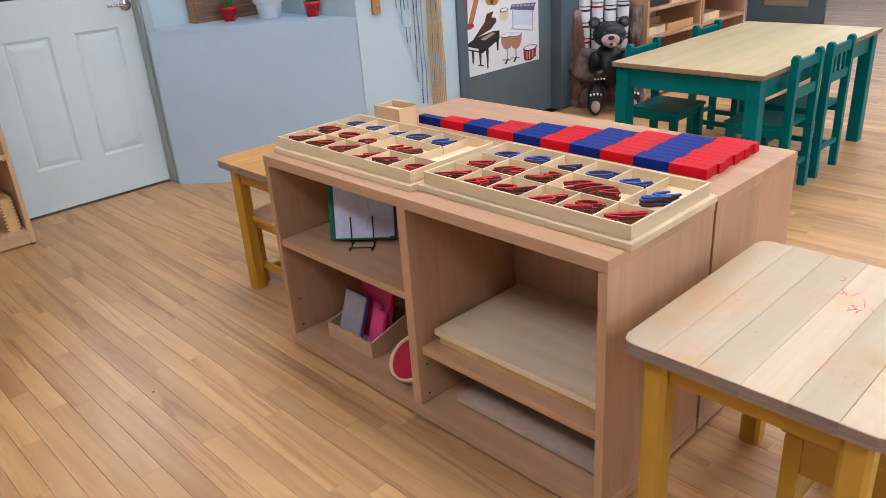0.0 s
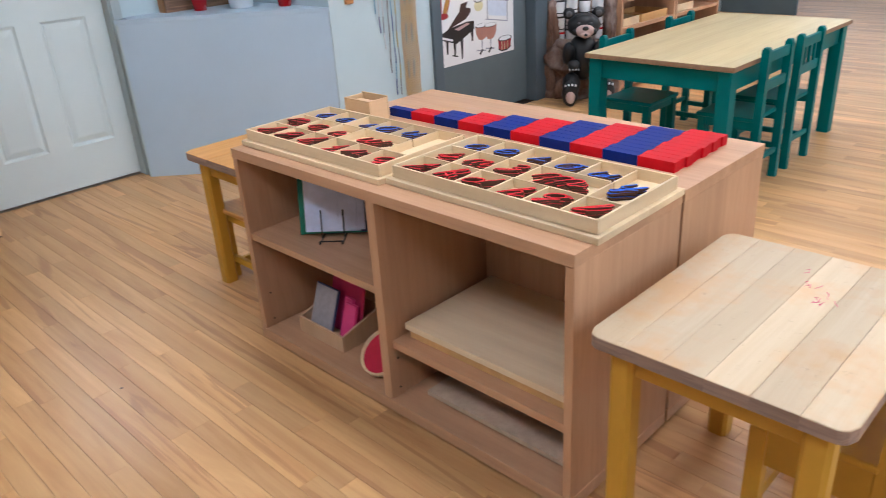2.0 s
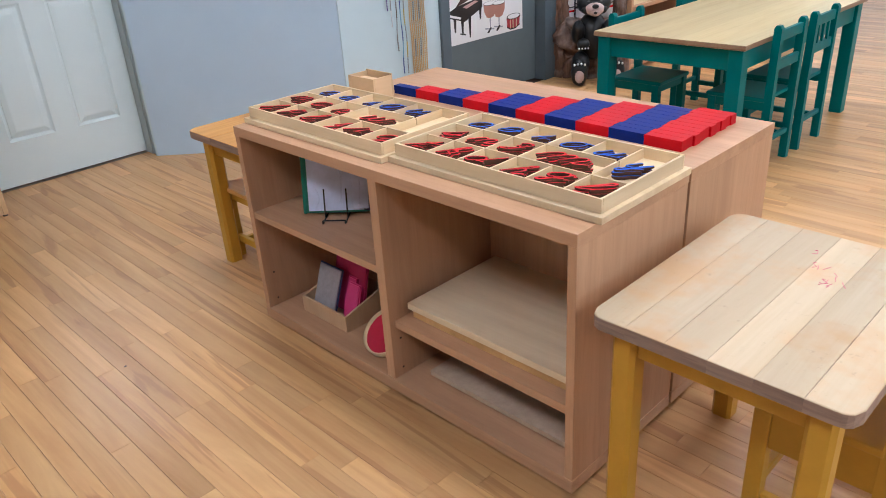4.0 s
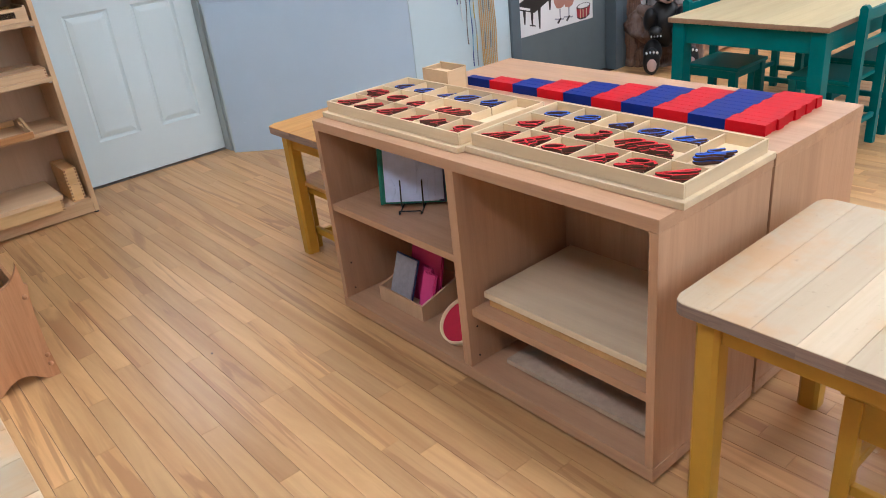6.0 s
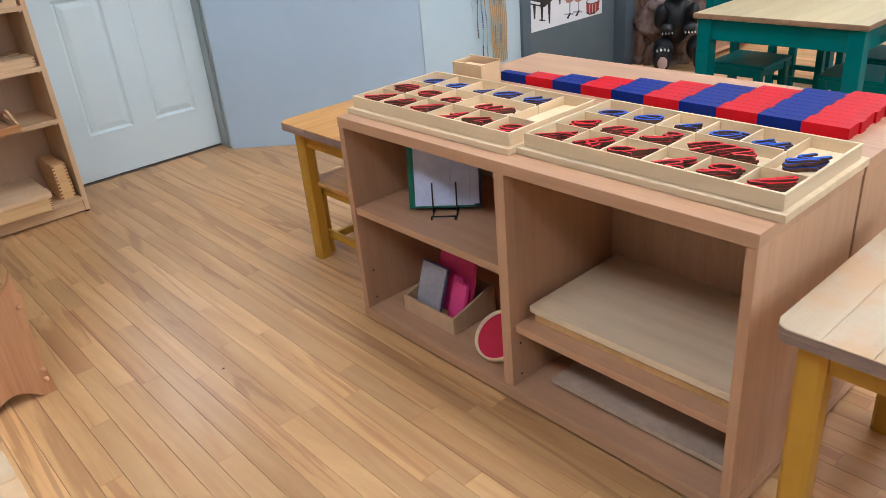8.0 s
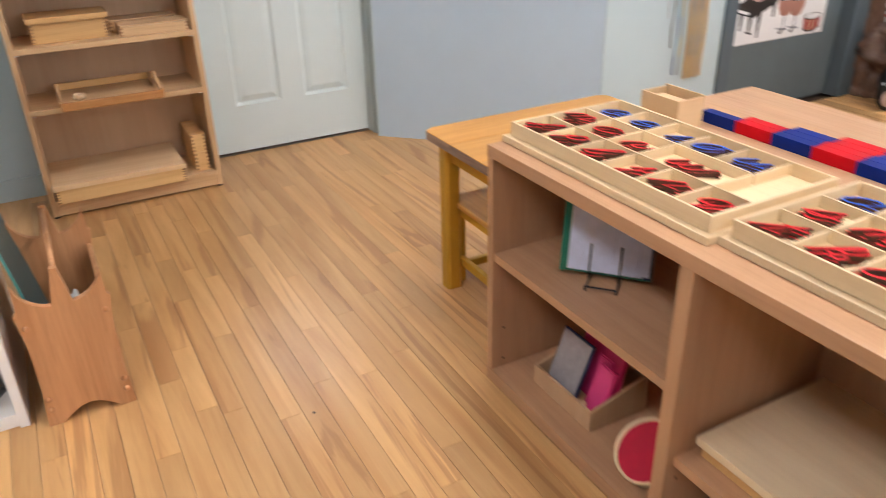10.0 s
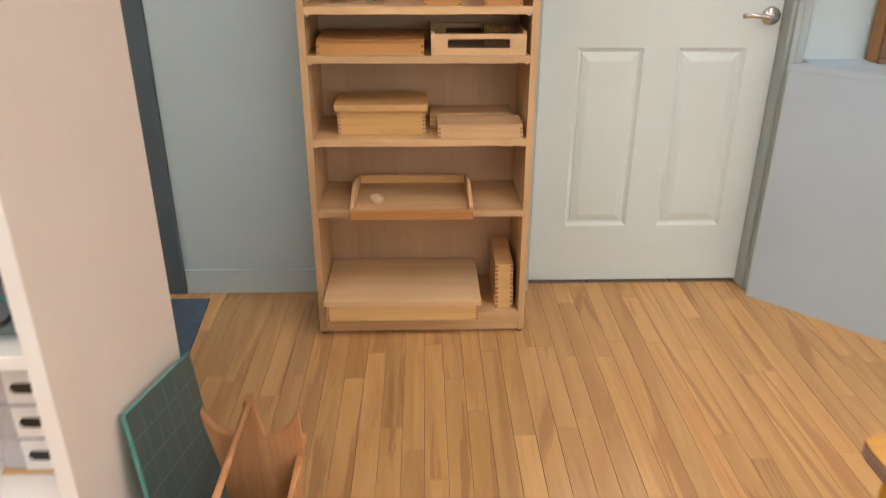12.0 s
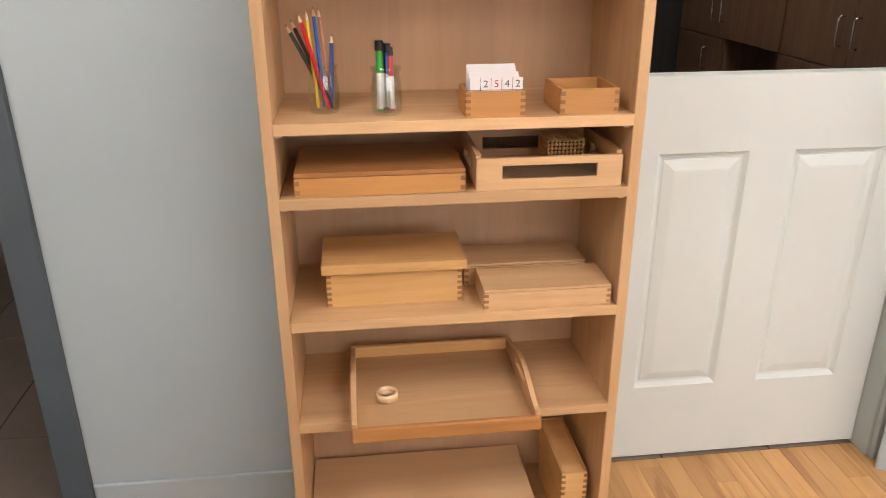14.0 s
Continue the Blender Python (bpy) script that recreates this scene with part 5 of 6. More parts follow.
# ruled board and cloth in the rack
cbz = 0.0585
ck = thing("ruled_board", "dark green ruled board standing in a wooden rack", "board")
top = Vector((0.400, 0, 0.545))
foot_ = Vector((0.482, 0, cbz + 0.066))
ang = math.degrees(math.atan2(top.x - foot_.x, top.z - foot_.z))
BHt = (top - foot_).length
ck.matrix_basis = pose(foot_.x, 2.738, foot_.z, 0, ang, 0) @ pose(0, 0, 0, -13)
part("board", bm_box((-0.0035, 0.0, 0), (0.0025, 0.285, BHt), 0.001), M_CHALKEDGE, ck, "green glassy edge")
part("face", bm_box((0.0026, 0.002, 0.002), (0.0036, 0.283, BHt - 0.002)), M_CHALK, ck)
for k in range(1, 9):
    part("ruled_line", bm_box((0.0037, 0.004, BHt * k / 9 - 0.0006), (0.0041, 0.281, BHt * k / 9 + 0.0006)), M_LINE, ck)
for k in range(1, 6):
    part("ruled_line", bm_box((0.0042, 0.285 * k / 6 - 0.0006, 0.004), (0.0045, 0.285 * k / 6 + 0.0006, BHt - 0.004)), M_LINE, ck)
cl = thing("cloth", "crumpled pale grey cloth lying in the rack", "cloth", (0.560, 2.82, 0.058))
cbm = bmesh.new()
bmesh.ops.create_icosphere(cbm, subdivisions=4, radius=1.0)
for v in cbm.verts:
    k = 1 + 0.28 * noise.noise(v.co * 2.3) + 0.14 * noise.noise(v.co * 6.0)
    v.co = Vector((v.co.x * 0.045 * k, v.co.y * 0.10 * k, max(0.0, (v.co.z * 0.6 + 0.5) * 0.15 * k)))
part("fabric", cbm, M_CLOTH, cl, "", True)

# ---- rug and tiles of the passage ----
rug = thing("rug", "blue-grey pile rug lying in the doorway", "rug", (0, 0, 0))
part("woven_surface", bm_box((-0.85, 3.55, 0.0005), (0.128, 4.185, 0.011), 0.005), M_RUG, rug)
for v in rug.children[0].data.vertices:
    if v.co.x > 0 and v.co.y < 3.9:
        v.co.x += 0.045

# ---- ledge things ----
zp = LEDGE_Z + 0.0005
pn = thing("wood_panel", "striped brown wood panel standing on the ledge", "panel", (2.245, 4.165, zp))
part("face", bm_box((0.0, 0.0, 0), (0.40, 0.012, 0.42), 0.001), M_ZEBRA, pn)
part("frame", bm_box((-0.004, 0.0125, 0), (0.40, 0.070, 0.42), 0.001), M_AMBER, pn)

def red_pot(x, y, s=1.0):
    ob = thing("potted_plant", "small spiky green plant in a red pot", "potted plant", (x, y, zp), 0, "red potted plants")
    prof = [(0.0, 0.0), (0.030, 0.0), (0.039, 0.056), (0.042, 0.057), (0.043, 0.072), (0.038, 0.072), (0.036, 0.062), (0.0, 0.062)]
    part("pot", bm_lathe([(r * s, z * s) for r, z in prof], 28), M_POTRED, ob, "", True)
    part("soil", bm_cyl(0.036 * s, 0.036 * s, 0.004, pose(0, 0, 0.064 * s), None, 20), M_SOIL, ob)
    pr = random.Random(int(x * 1000))
    for k in range(22):
        a, el, L = k * 2.4, 35 + 50 * pr.random(), (0.045 + 0.03 * pr.random()) * s
        leaf = bm_cyl(0.0055 * s, 0.0006, L, pose(0, 0, L / 2), None, 5)
        leaf.transform(Matrix.Translation((0.008 * math.cos(a) * s, 0.008 * math.sin(a) * s, 0.064 * s)) @ pose(0, 0, 0, 0, 0, math.degrees(a)) @ pose(0, 0, 0, 0, 90 - el, 0))
        part("leaf", leaf, M_PLANT, ob)

red_pot(2.385, 4.075)
red_pot(2.672, 3.745)
wp = thing("plant_pot", "white ribbed ceramic pot standing on the ledge", "pot", (2.545, 3.945, zp), 0)
prof = [(0.0, 0.0), (0.052, 0.0), (0.058, 0.004), (0.062, 0.05), (0.066, 0.052), (0.062, 0.062), (0.070, 0.075), (0.078, 0.080), (0.080, 0.105), (0.076, 0.112), (0.082, 0.13), (0.084, 0.17), (0.078, 0.17), (0.074, 0.15), (0.0, 0.15)]
part("pot", bm_lathe(prof, 36), M_POTWHITE, wp, "", True)

# wooden wall hook and bead chains
hk = thing("wall_bracket", "honey wood bracket fixed to the wall", "bracket", (2.815, EY - 0.001, 0.80))
part("back_plate", bm_box((0, -0.016, 0), (0.05, 0, 0.30), 0.004), M_AMBER, hk)
part("arm", bm_box((0.012, -0.070, 0.14), (0.038, -0.016, 0.17), 0.004), M_AMBER, hk)
part("screw", bm_cyl(0.006, 0.006, 0.003, pose(0.025, -0.0172, 0.03, 90), None, 12), M_METAL, hk)

def chain(x, z_low, colours, label, r=0.0042, y=EY - 0.012):
    ob = thing("bead_chain", label, "bead chain", (x, y, z_low), 0, "bead chains")
    n = int((1.62 - z_low) / (2 * r))
    bms = [bmesh.new() for _ in colours]
    vs = [Vector((1, 0, 0)), Vector((-1, 0, 0)), Vector((0, 1, 0)), Vector((0, -1, 0)), Vector((0, 0, 1)), Vector((0, 0, -1))]
    fs = ((0, 2, 4), (2, 1, 4), (1, 3, 4), (3, 0, 4), (2, 0, 5), (1, 2, 5), (3, 1, 5), (0, 3, 5))
    for k in range(n):
        bm = bms[(k // 10) % len(colours)]
        c = Vector((0.003 * math.sin(k * 0.11 + x * 40), 0.002 * math.sin(k * 0.23), r + 2 * r * k))
        made = [bm.verts.new(c + 1.25 * r * v) for v in vs]
        for f in fs:
            bm.faces.new([made[i] for i in f])
    for bm, mm in zip(bms, colours):
        bo = part("strand", bm, mm, ob, "", True)
        bo["kind"] = "stuff"

def beadmat(n, c):
    return paint(n + " glass bead", c, 0.2, 0.1, 40)

B = {n: beadmat(n, c) for n, c in (("green", (0.03, 0.2, 0.08)), ("yellow", (0.5, 0.35, 0.05)), ("sky", (0.15, 0.35, 0.5)), ("violet", (0.12, 0.08, 0.25)), ("white", (0.7, 0.7, 0.7)), ("brown", (0.10, 0.06, 0.04)), ("navy", (0.02, 0.04, 0.22)), ("grey", (0.25, 0.25, 0.25)))}
for x, z, cs in ((2.972, 0.813, ("yellow", "green")), (3.000, 0.731, ("sky", "green")), (3.024, 0.631, ("violet", "white")), (3.052, 0.545, ("white", "grey")), (3.084, 0.417, ("brown", "grey")), (3.112, 0.294, ("navy", "sky")), (3.140, 0.290, ("grey", "yellow"))):
    chain(x, z, [B[c] for c in cs], "thin hanging chain of %s and %s beads" % cs)
for k in range(9):
    chain(3.180 + 0.013 * k, 0.262 + 0.004 * (k % 3), [M_BEAD, B["grey"]] if k in (2, 5) else [M_BEAD], "long hanging chain of golden beads", 0.0048)

# ---- poster ----
ps = thing("poster", "white poster with painted musical instruments on a door", "poster", (3.530, EY + 0.0570, 0.350))
PWd, PHt = 0.66, 0.98
part("sheet", bm_box((0, 0, 0), (PWd, 0.002, PHt)), M_PAPER, ps)
def shape(name, pts, mat, layer=1):
    pts = [(1.03 * u - 0.028, 0.596 * v - 0.020) for u, v in pts]
    return part(name, bm_prism(pts, "y", -0.0006 * layer - 0.0004, -0.0006 * layer), mat, ps)
def oval(cx, cz, rx, rz, n=20):
    return [(cx + rx * math.cos(2 * math.pi * k / n), cz + rz * math.sin(2 * math.pi * k / n)) for k in range(n)]
P_GOLD, P_COP, P_RED2, P_GREY = plain("printed gold", (0.45, 0.22, 0.05)), plain("printed copper", (0.42, 0.20, 0.15)), plain("printed red", (0.35, 0.03, 0.04)), plain("printed grey", (0.35, 0.36, 0.40))
P_DARK, P_CREAM, P_CASE = plain("printed near black", (0.02, 0.017, 0.018)), plain("printed cream", (0.66, 0.60, 0.36)), plain("printed brown black", (0.06, 0.03, 0.025))
shape("piano", [(0.03, 0.30), (0.16, 0.235), (0.27, 0.31), (0.31, 0.34), (0.31, 0.42), (0.25, 0.425), (0.11, 0.395), (0.03, 0.35)], P_DARK)
shape("piano_lid", [(0.09, 0.385), (0.14, 0.46), (0.19, 0.53), (0.205, 0.60), (0.265, 0.615), (0.245, 0.56), (0.285, 0.545), (0.285, 0.51), (0.24, 0.45), (0.15, 0.41)], P_CASE)
shape("piano_strings", [(0.145, 0.375), (0.18, 0.355), (0.275, 0.40), (0.25, 0.415)], plain("printed pale rose", (0.50, 0.33, 0.31)), 2)
shape("piano_keys", [(0.025, 0.315), (0.125, 0.265), (0.13, 0.285), (0.03, 0.335)], M_PAPER, 2)
for px, h, top in ((0.075, 0.15, 0.30), (0.135, 0.115, 0.26), (0.195, 0.075, 0.27), (0.285, 0.225, 0.34)):
    shape("piano_leg", [(px, h), (px + 0.010, h), (px + 0.018, top), (px - 0.006, top)], P_DARK)
shape("pedal", [(0.118, 0.125), (0.165, 0.105), (0.165, 0.118), (0.118, 0.138)], P_DARK, 2)
shape("harp_body", [(0.05, 0.525), (0.085, 0.535), (0.20, 0.98), (0.165, 0.98)], P_GOLD)
shape("harp_edge", [(0.085, 0.535), (0.092, 0.54), (0.207, 0.98), (0.20, 0.98)], P_RED2, 2)
shape("harp_pillar", [(0.035, 0.53), (0.05, 0.52), (0.06, 0.98), (0.045, 0.98)], P_RED2)
shape("harp_foot", oval(0.06, 0.515, 0.04, 0.028), P_RED2, 2)
for cx, cz in ((0.235, 0.72), (0.275, 0.71)):
    shape("cymbal", oval(cx, cz, 0.034, 0.042), P_GOLD, 2)
shape("bongo", oval(0.355, 0.555, 0.038, 0.055), P_CREAM, 1)
shape("bongo_skin", oval(0.355, 0.605, 0.038, 0.022), P_DARK, 2)
shape("bongo_skin", oval(0.355, 0.607, 0.031, 0.015), M_PAPER, 3)
shape("marimba_top", [(0.405, 0.600), (0.625, 0.545), (0.635, 0.600), (0.645, 0.62), (0.425, 0.645)], plain("printed slate", (0.09, 0.08, 0.16)))
for k in range(6):
    px = 0.425 + 0.034 * k
    shape("marimba_bar", [(px, 0.622 - 0.006 * k), (px + 0.024, 0.618 - 0.006 * k), (px + 0.032, 0.636 - 0.005 * k), (px + 0.008, 0.640 - 0.005 * k)], P_GREY, 2)
shape("marimba_shade", [(0.43, 0.59), (0.62, 0.545), (0.60, 0.40), (0.44, 0.44)], plain("printed pale blue", (0.62, 0.68, 0.78)))
for px, z, top in ((0.425, 0.405, 0.59), (0.605, 0.345, 0.55)):
    shape("marimba_leg", [(px, z), (px + 0.008, z), (px + 0.010, top), (px + 0.002, top)], P_GREY, 2)
shape("marimba_rail", [(0.41, 0.405), (0.605, 0.345), (0.605, 0.356), (0.41, 0.416)], P_GREY, 2)
for cx, dz, ly in ((0.375, 0.012, 1), (0.452, 0.0, 3)):
    shape("kettledrum", [(cx - 0.055, 0.345 + dz), (cx - 0.05, 0.27 + dz), (cx - 0.03, 0.215 + dz), (cx, 0.20 + dz), (cx + 0.03, 0.215 + dz), (cx + 0.05, 0.27 + dz), (cx + 0.055, 0.345 + dz)], P_COP, ly)
    shape("drum_skin", oval(cx, 0.345 + dz, 0.055, 0.022), P_DARK, ly + 1)
    shape("drum_skin", oval(cx, 0.347 + dz, 0.051, 0.018), M_PAPER, ly + 2)
    shape("drum_stand", [(cx - 0.004, 0.12), (cx + 0.004, 0.12), (cx + 0.006, 0.21), (cx - 0.006, 0.21)], P_GREY)
    shape("drum_foot", [(cx - 0.05, 0.115), (cx + 0.03, 0.095), (cx + 0.035, 0.108), (cx - 0.045, 0.128)], P_GREY, 2)
    shape("drum_foot", [(cx - 0.03, 0.08), (cx - 0.015, 0.07), (cx + 0.01, 0.118), (cx - 0.002, 0.125)], P_DARK, 3)
shape("snare", [(0.525, 0.075), (0.55, 0.055), (0.60, 0.055), (0.635, 0.085), (0.645, 0.175), (0.52, 0.175)], P_RED2)
shape("snare_rim", [(0.522, 0.075), (0.55, 0.05), (0.60, 0.05), (0.64, 0.08), (0.64, 0.092), (0.60, 0.064), (0.55, 0.064), (0.522, 0.088)], P_DARK, 2)
for px in (0.55, 0.575, 0.605):
    shape("snare_rod", [(px, 0.06), (px + 0.006, 0.06), (px + 0.006, 0.165), (px, 0.165)], P_CREAM, 2)
shape("snare_skin", oval(0.5825, 0.178, 0.064, 0.030), P_DARK, 3)
shape("snare_skin", oval(0.5825, 0.180, 0.055, 0.023), M_PAPER, 4)

# ---- bear figure, stump and striped rolls ----
BRX, BRY = 4.535, 3.235
st = thing("driftwood_stump", "rough brown driftwood stump behind a bear figure", "stump", (BRX, BRY, 0), -50)
def lump(rx, ry, h, seed, cx=0.0, cy=0.0, taper=0.8):
    bm = bmesh.new()
    n, m = 40, 22
    rings = []
    for j in range(m + 1):
        z = h * j / m
        ring = []
        for k in range(n):
            a = 2 * math.pi * k / n
            p = Vector((math.cos(a), math.sin(a), z * 3))
            r = (1 + (taper - 1) * j / m) * (1 + 0.40 * noise.noise(p * 1.7 + Vector((seed, 0, 0))) + 0.34 * noise.noise(p * 4 + Vector((0, seed, 0))) + 0.22 * noise.noise(p * 9 + Vector((0, seed, seed))))
            ring.append(bm.verts.new((cx + rx * r * math.cos(a), cy + ry * r * math.sin(a), z * (1 + 0.12 * noise.noise(p * 2 + Vector((0, 0, seed)))))))
        rings.append(ring)
    for a, b in zip(rings, rings[1:]):
        for k in range(n):
            bm.faces.new((a[k], a[(k + 1) % n], b[(k + 1) % n], b[k]))
    bm.faces.new(rings[-1])
    bm.faces.new(rings[0][::-1])
    return bm
part("trunk", lump(0.21, 0.13, 0.37, 3.0, -0.01, 0.08, 0.95), M_LOG, st, "", True)
part("limb", lump(0.075, 0.07, 0.60, 8.0, -0.19, 0.10, 0.55), M_LOG, st, "", True)
part("limb", lump(0.075, 0.07, 0.60, 14.0, 0.20, 0.12, 0.5), M_LOG, st, "", True)

bb = bmesh.new()
def blob(c, r, mi, rot=0.0):
    own = bmesh.new()
    bmesh.ops.create_uvsphere(own, u_segments=18, v_segments=12, radius=1.0)
    for v in own.verts:
        k = 1 + 0.05 * noise.noise(v.co * 3 + Vector(c) * 9)
        v.co = Vector((v.co.x * r[0] * k, v.co.y * r[1] * k, v.co.z * r[2] * k))
    own.transform(Matrix.Translation(c) @ pose(0, 0, 0, rot, 0, 0))
    for f in own.faces:
        f.material_index = mi
    join(bb, own)
blob((0, 0.02, 0.30), (0.110, 0.10, 0.16), 0)
blob((0, -0.03, 0.520), (0.112, 0.095, 0.080), 0)
blob((0, -0.06, 0.550), (0.075, 0.060, 0.045), 0)
for sx in (-1, 1):
    blob((sx * 0.098, -0.01, 0.597), (0.040, 0.020, 0.037), 0)
    blob((sx * 0.098, -0.026, 0.595), (0.022, 0.010, 0.020), 3)
    blob((sx * 0.040, -0.112, 0.545), (0.008, 0.006, 0.007), 3)
    blob((sx * 0.048, -0.085, 0.488), (0.036, 0.045, 0.030), 0)
blob((0, -0.112, 0.495), (0.062, 0.050, 0.042), 1)
blob((0, -0.140, 0.475), (0.036, 0.030, 0.024), 1)
blob((0, -0.160, 0.517), (0.022, 0.014, 0.014), 0)
blob((0, -0.166, 0.477), (0.012, 0.008, 0.009), 0)
for sx, fx in ((-1, -0.095), (1, 0.150)):
    blob((sx * 0.10, -0.05, 0.34), (0.045, 0.06, 0.09), 0, 35)
    blob((sx * 0.070, -0.125, 0.275), (0.042, 0.045, 0.036), 0)
    for k in range(4):
        blob((sx * 0.070 + (k - 1.5) * 0.020, -0.160, 0.252), (0.005, 0.010, 0.007), 2)
    blob((fx * 0.85, -0.06, 0.13), (0.062, 0.08, 0.085), 0)
    blob((fx, -0.15, 0.090), (0.056, 0.034, 0.090), 0)
    blob((fx, -0.178, 0.070), (0.031, 0.012, 0.044), 1)
    for k in range(4):
        blob((fx + (k - 1.5) * 0.023, -0.176, 0.156 - 0.005 * abs(k - 1.5)), (0.007, 0.011, 0.009), 2)
bear = tagged(part("bear_figure", bb, [M_BEAR, M_MUZZLE, M_POTWHITE, M_BEAREAR], None, "", True), "glossy black bear figure sitting against a stump", "figure")
bear.matrix_basis = pose(BRX - 0.055, BRY - 0.055, 0.0, 0, 0, -50) @ Matrix.Scale(0.93, 4)
# rolls of striped cloth
for k in range(4):
    ro = thing("cloth_roll", "white rolled cloth with red and black stripes", "cloth roll", (0, 0, 0), 0, "striped cloth rolls")
    ro.matrix_basis = pose(BRX, BRY, 0.36, 0, 0, -50) @ Matrix.Translation(((k - 1.6) * 0.082, 0.115, 0.0))
    part("roll", bm_lathe([(0.0, 0.0), (0.030, 0.0), (0.036, 0.01), (0.038, 0.3), (0.036, 0.6), (0.0, 0.61)], 20), M_PAPER, ro, "", True)
    for j in range(5):
        zz = 0.05 + 0.10 * j + 0.02 * (k % 2)
        part("stripe", bm_cyl(0.0388, 0.0388, 0.012, pose(0, 0, zz), None, 20), M_POTRED if (j + k) % 3 == 0 else M_BLACK, ro)
        part("stripe", bm_cyl(0.0388, 0.0388, 0.006, pose(0, 0, zz + 0.025), None, 20), M_BLACK, ro)

# ---- far shelves ----
def far_shelf(x0, x1):
    ob = thing("shelf_unit", "beech shelf unit with trays, against the far wall", "shelf unit", (x0, 3.08, 0), 0, "far shelf units")
    w, d, h = x1 - x0, 0.36, 1.25
    part("side_panel", bm_box((0, 0, 0), (0.022, d, h), 0.001), M_BEECH_Z, ob)
    part("side_panel", bm_box((w - 0.022, 0, 0), (w, d, h), 0.001), M_BEECH_Z, ob)
    part("back_panel", bm_box((0.022, d - 0.012, 0.04), (w - 0.022, d - 0.004, h - 0.03)), M_BEECH_Z, ob)
    for z in (0.05, 0.24, 0.42, 0.60, 0.80, 1.0, h - 0.006):
        part("shelf", bm_box((0.022, 0.002, z - 0.022), (w - 0.022, d - 0.012, z), 0.001), M_BEECH_X, ob)
    return ob
far_shelf(4.76, 5.46)
far_shelf(5.47, 6.13)
for x, z, w, mm, lab in ((4.81, 0.42, 0.22, M_BIRCH, "pale shallow tray on a far shelf"), (5.06, 0.42, 0.34, M_HONEY, "honey wood tray on a far shelf"), (4.81, 0.60, 0.26, M_BLACK, "dark flat case on a far shelf"), (5.10, 0.60, 0.30, M_BIRCH, "pale box on a far shelf"), (5.52, 0.42, 0.26, M_BIRCH, "pale tray on a far shelf"), (5.52, 0.60, 0.28, M_BLUE, "blue flat case on a far shelf"), (4.81, 0.24, 0.36, M_HONEY, "wide honey wood tray on a far shelf")):
    ob = thing("tray", lab, "tray", (x, 3.11, z + 0.0004), 0, "far trays")
    part("floor_board", bm_box((0.006, 0.006, 0), (w - 0.006, 0.254, 0.006)), mm, ob)
    for lo, hi in (((0, 0, 0), (w, 0.006, 0.05)), ((0, 0.254, 0), (w, 0.26, 0.05)), ((0, 0.006, 0), (0.006, 0.254, 0.05)), ((w - 0.006, 0.006, 0), (w, 0.254, 0.05))):
        part("wall", bm_box(lo, hi, 0.001), mm, ob)

# ---- kitchen behind the half door ----
def tall_cabinet(y0, y1, split, middle, niche=None):
    ob = thing("kitchen_cabinet", "dark brown kitchen cabinet with nickel handles", "kitchen cabinet", (3.0, y0, 0), 0, "kitchen cabinets")
    w = y1 - y0
    body = bmesh.new()
    if niche:
        n0, n1 = niche
        bm_box((0.02, 0, 0), (0.34, w, 0.40), 0, body)
        bm_box((0.25, n0, 0.40), (0.34, n1, split), 0, body)
        bm_box((0.02, 0, 0.40), (0.34, n0, split), 0, body)
        bm_box((0.02, n1, 0.40), (0.34, w, split), 0, body)
        bm_box((0.02, 0, split), (0.34, w, 2.1), 0, body)
    else:
        bm_box((0.02, 0, 0), (0.34, w, 2.1), 0, body)
    part("body", body, M_DARKWOOD, ob)
    doors = [(0.004, middle - 0.002, split + 0.004, 2.09, middle - 0.06), (middle + 0.002, w - 0.004, split + 0.004, 2.09, middle + 0.06)]
    low = niche[1] + 0.01 if niche else 0.004
    doors += [(low, w - 0.004, 0.10, split - 0.004, low + 0.20)]
    for a, b, c, d, hy in doors:
        dr = part("door", bm_box((0.0, a, c), (0.019, b, d), 0.002), M_DARKWOOD, ob)
        zc = c + 0.17 if c > 0.3 else d - 0.14
        part("handle", bm_tube([(0.0, hy, zc - 0.07), (-0.028, hy, zc - 0.07), (-0.034, hy, zc - 0.06), (-0.034, hy, zc + 0.06), (-0.028, hy, zc + 0.07), (0.0, hy, zc + 0.07)], 0.005), M_METAL, dr, "nickel bar handle", True)
    return ob
tall_cabinet(5.30, 6.70, 0.69, 0.816)
tall_cabinet(6.71, 8.03, 0.69, 0.727, (0.03, 0.65))
fr = thing("refrigerator", "black refrigerator standing in the dark kitchen", "refrigerator", (1.55, 7.75, 0))
part("body", bm_box((0, 0.03, 0), (0.75, 0.6, 1.7), 0.01), M_BLACK, fr)
part("door", bm_box((0, 0, 0.05), (0.75, 0.028, 1.69), 0.008), M_BLACK, fr)

# red crayon scribble on the worn table, and a dark knot in the floor
sc_rng = random.Random(11)
scr = thing("crayon_scribble", "faint red crayon scribble on the worn table", "scribble", (1.80, 0.80, 0.5051))
for k in range(9):
    px, py = sc_rng.uniform(-0.07, 0.06), sc_rng.uniform(-0.05, 0.06)
    pts = [(px + 0.007 * j + sc_rng.uniform(-0.006, 0.006), py + sc_rng.uniform(-0.008, 0.008), 0.0002) for j in range(4)]
    part("stroke", bm_tube(pts, 0.0006, None, 4), M_PINK2, scr)
part("knot", bm_cyl(0.004, 0.004, 0.0006, pose(0.997, 2.385, 0.0003), None, 10), M_FOOT, tagged(new("floor_knot"), "small dark knot in a floor board", "knot", "", "structure"))


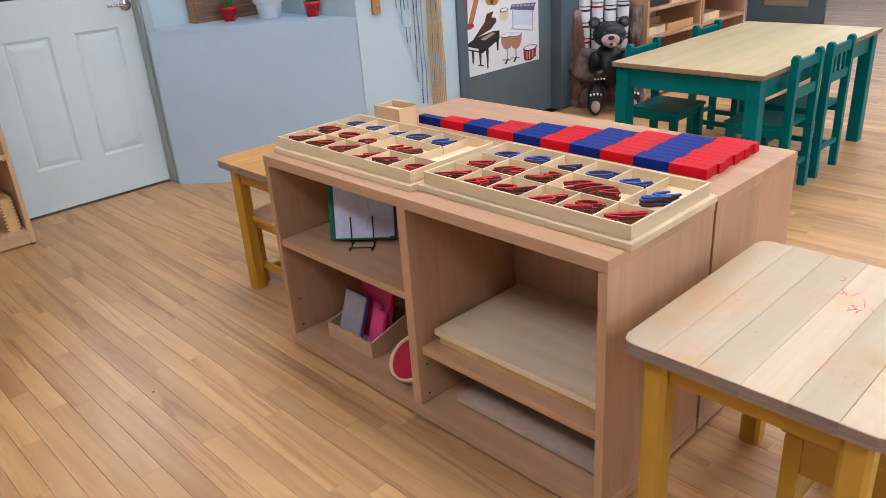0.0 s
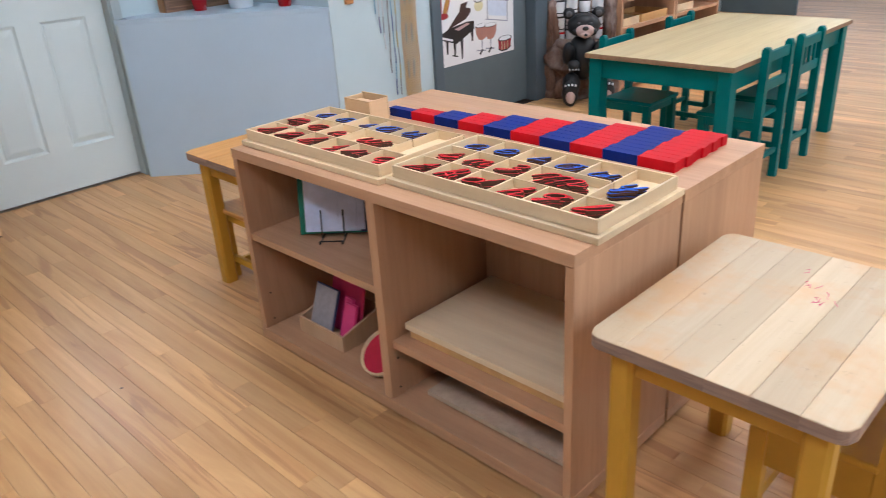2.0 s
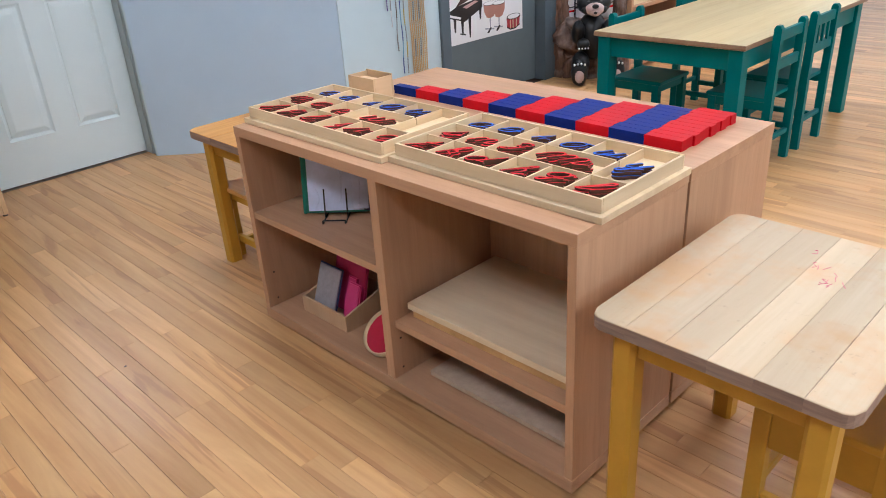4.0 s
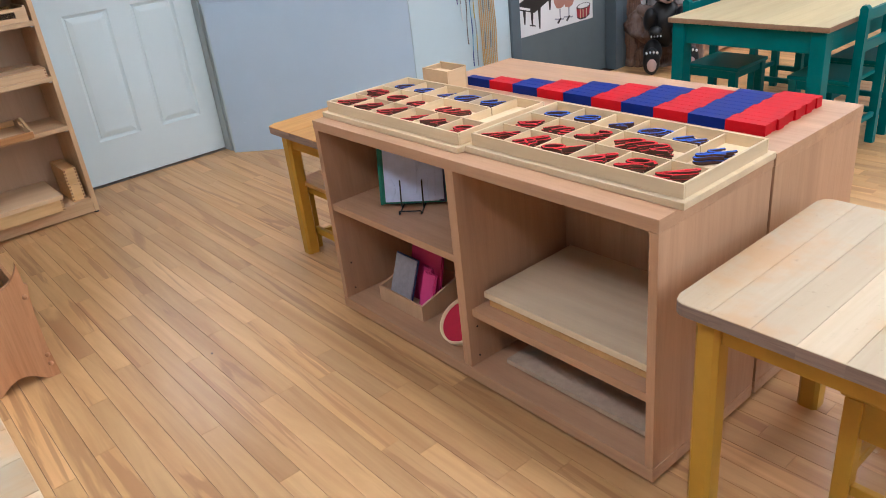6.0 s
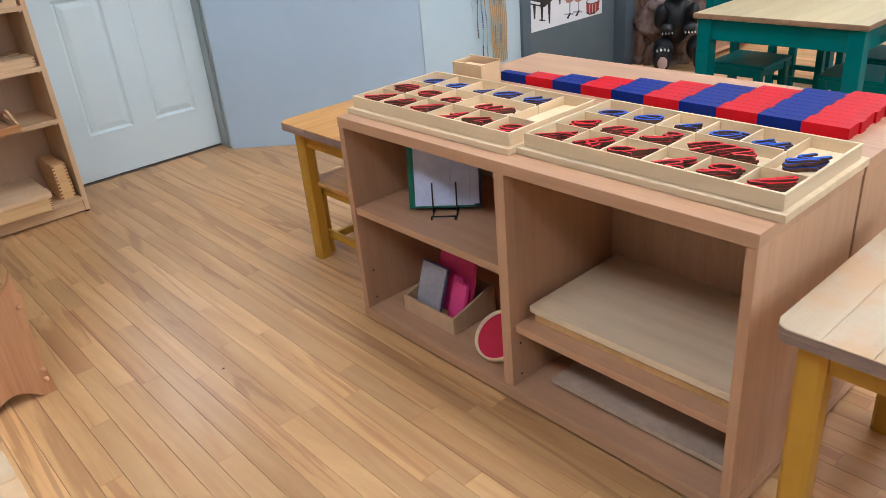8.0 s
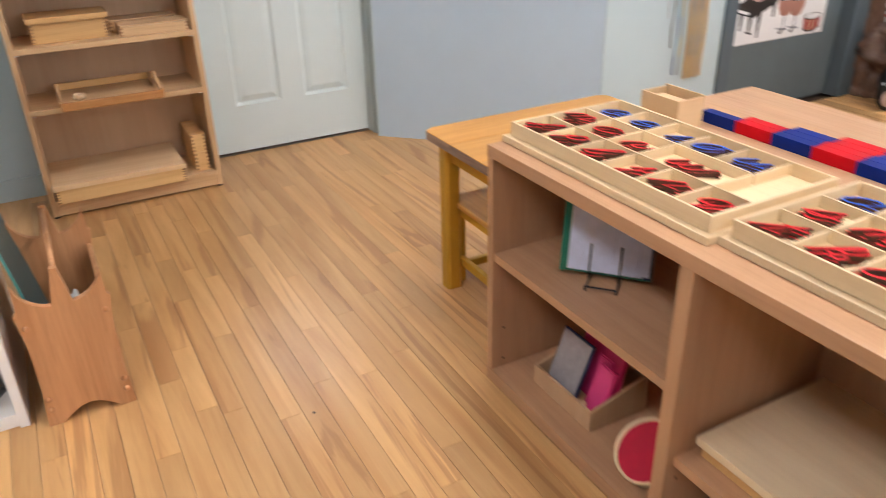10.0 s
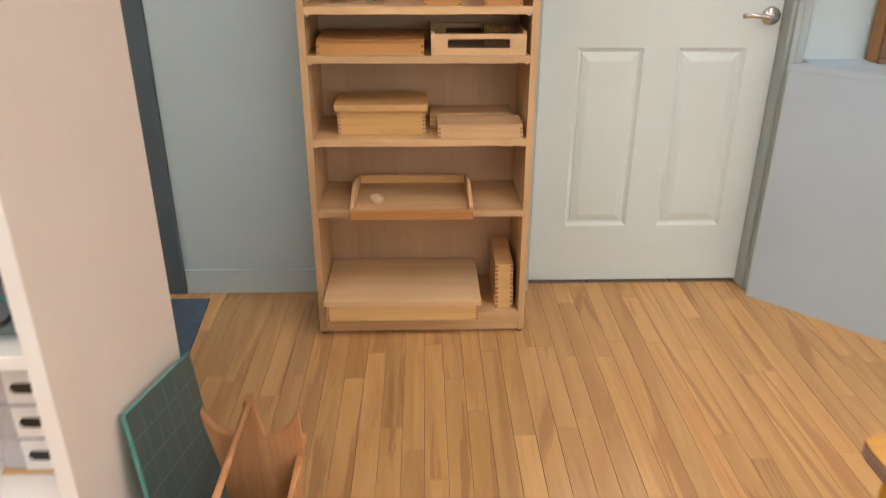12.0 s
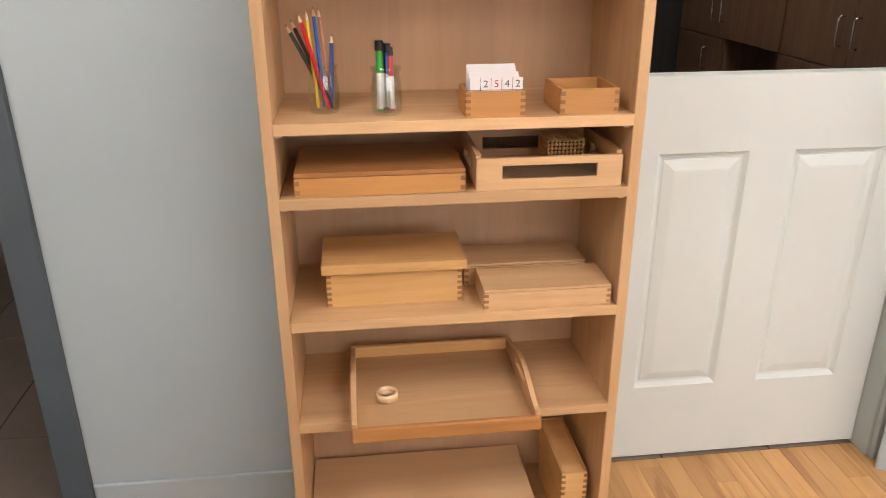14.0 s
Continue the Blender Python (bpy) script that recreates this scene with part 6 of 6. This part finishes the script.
# ---- floor boards ----
floor = tagged(new("floor"), "varnished maple strip floor with varied boards", "floor", "", "structure")
PW = 0.0572


def plank_mesh(length):
    g, c, t = 0.0004, 0.0005, 0.012
    w = PW
    v = []
    for z, i in ((-t, g), (-c, g), (0.0, g + c)):
        e = i * 0.45
        v += [(i, e, z), (w - i, e, z), (w - i, length - e, z), (i, length - e, z)]
    f = [(8, 9, 10, 11)]
    for a in (0, 4):
        for k in range(4):
            f.append((a + k, a + (k + 1) % 4, a + 4 + (k + 1) % 4, a + 4 + k))
    return v, f


meshes = {}
far_v, far_f = [], []
rng = random.Random(7)
near_count = 0
x = WX0
while x < WX1 - 0.01:
    ymax = (NY + 0.039 if DX0 - 0.02 < x < DX1 - 0.03 else NY - 0.003) if x < 2.75 else (EY if x < 6.15 else 6.0)
    y = WY0 - rng.random() * 0.5
    while y < ymax:
        n = rng.choice((6, 8, 9, 10, 12, 13, 14, 16, 18, 20, 22, 26))
        length = n * 0.05
        end = y + length
        stop = min(end, ymax)
        if stop - y > 0.02:
            near = -0.1 <= x < 2.3 and end > 1.0 and stop > y and near_count < 300
            if near:
                key = round(stop - y, 3)
                if key not in meshes:
                    me = bpy.data.meshes.new("plank")
                    v, f = plank_mesh(stop - y)
                    me.from_pydata(v, [], f)
                    me.materials.append(M_PLANK)
                    meshes[key] = me
                p = new("plank", meshes[key])
                p.parent = floor
                p.location = (x, y, 0)
                near_count += 1
            else:
                v, f = plank_mesh(stop - y)
                base = len(far_v)
                far_v += [(a + x, b + y, c) for a, b, c in v]
                far_f += [tuple(i + base for i in q) for q in f]
        y = end
    x += PW
me = bpy.data.meshes.new("planks")
me.from_pydata(far_v, [], far_f)
me.materials.append(M_PLANK_FAR)
far = new("planks", me)
far.parent = floor
far["kind"] = "stuff"

# tiles of the passage and the kitchen
tiles = tagged(new("tiled_floor"), "brown stone tiles of the back rooms", "floor", "", "structure")
part("grout", bm_box((WX0, NY + 0.03, -0.012), (3.35, 8.48, -0.003)), M_GROUT, tiles)
tm = mesh_of("tile", bm_box((0.002, 0.002, -0.003), (0.298, 0.298, 0.0), 0.001, None, 1), M_TILE)
for i in range(-5, 11):
    for j in range(14):
        tx, ty = 0.3 * i - 0.05, NY + 0.04 + 0.3 * j
        if tx > WX0 and tx + 0.3 < 3.35:
            ob = new("tile", tm)
            ob.parent = tiles
            ob.location = (tx, ty, 0)
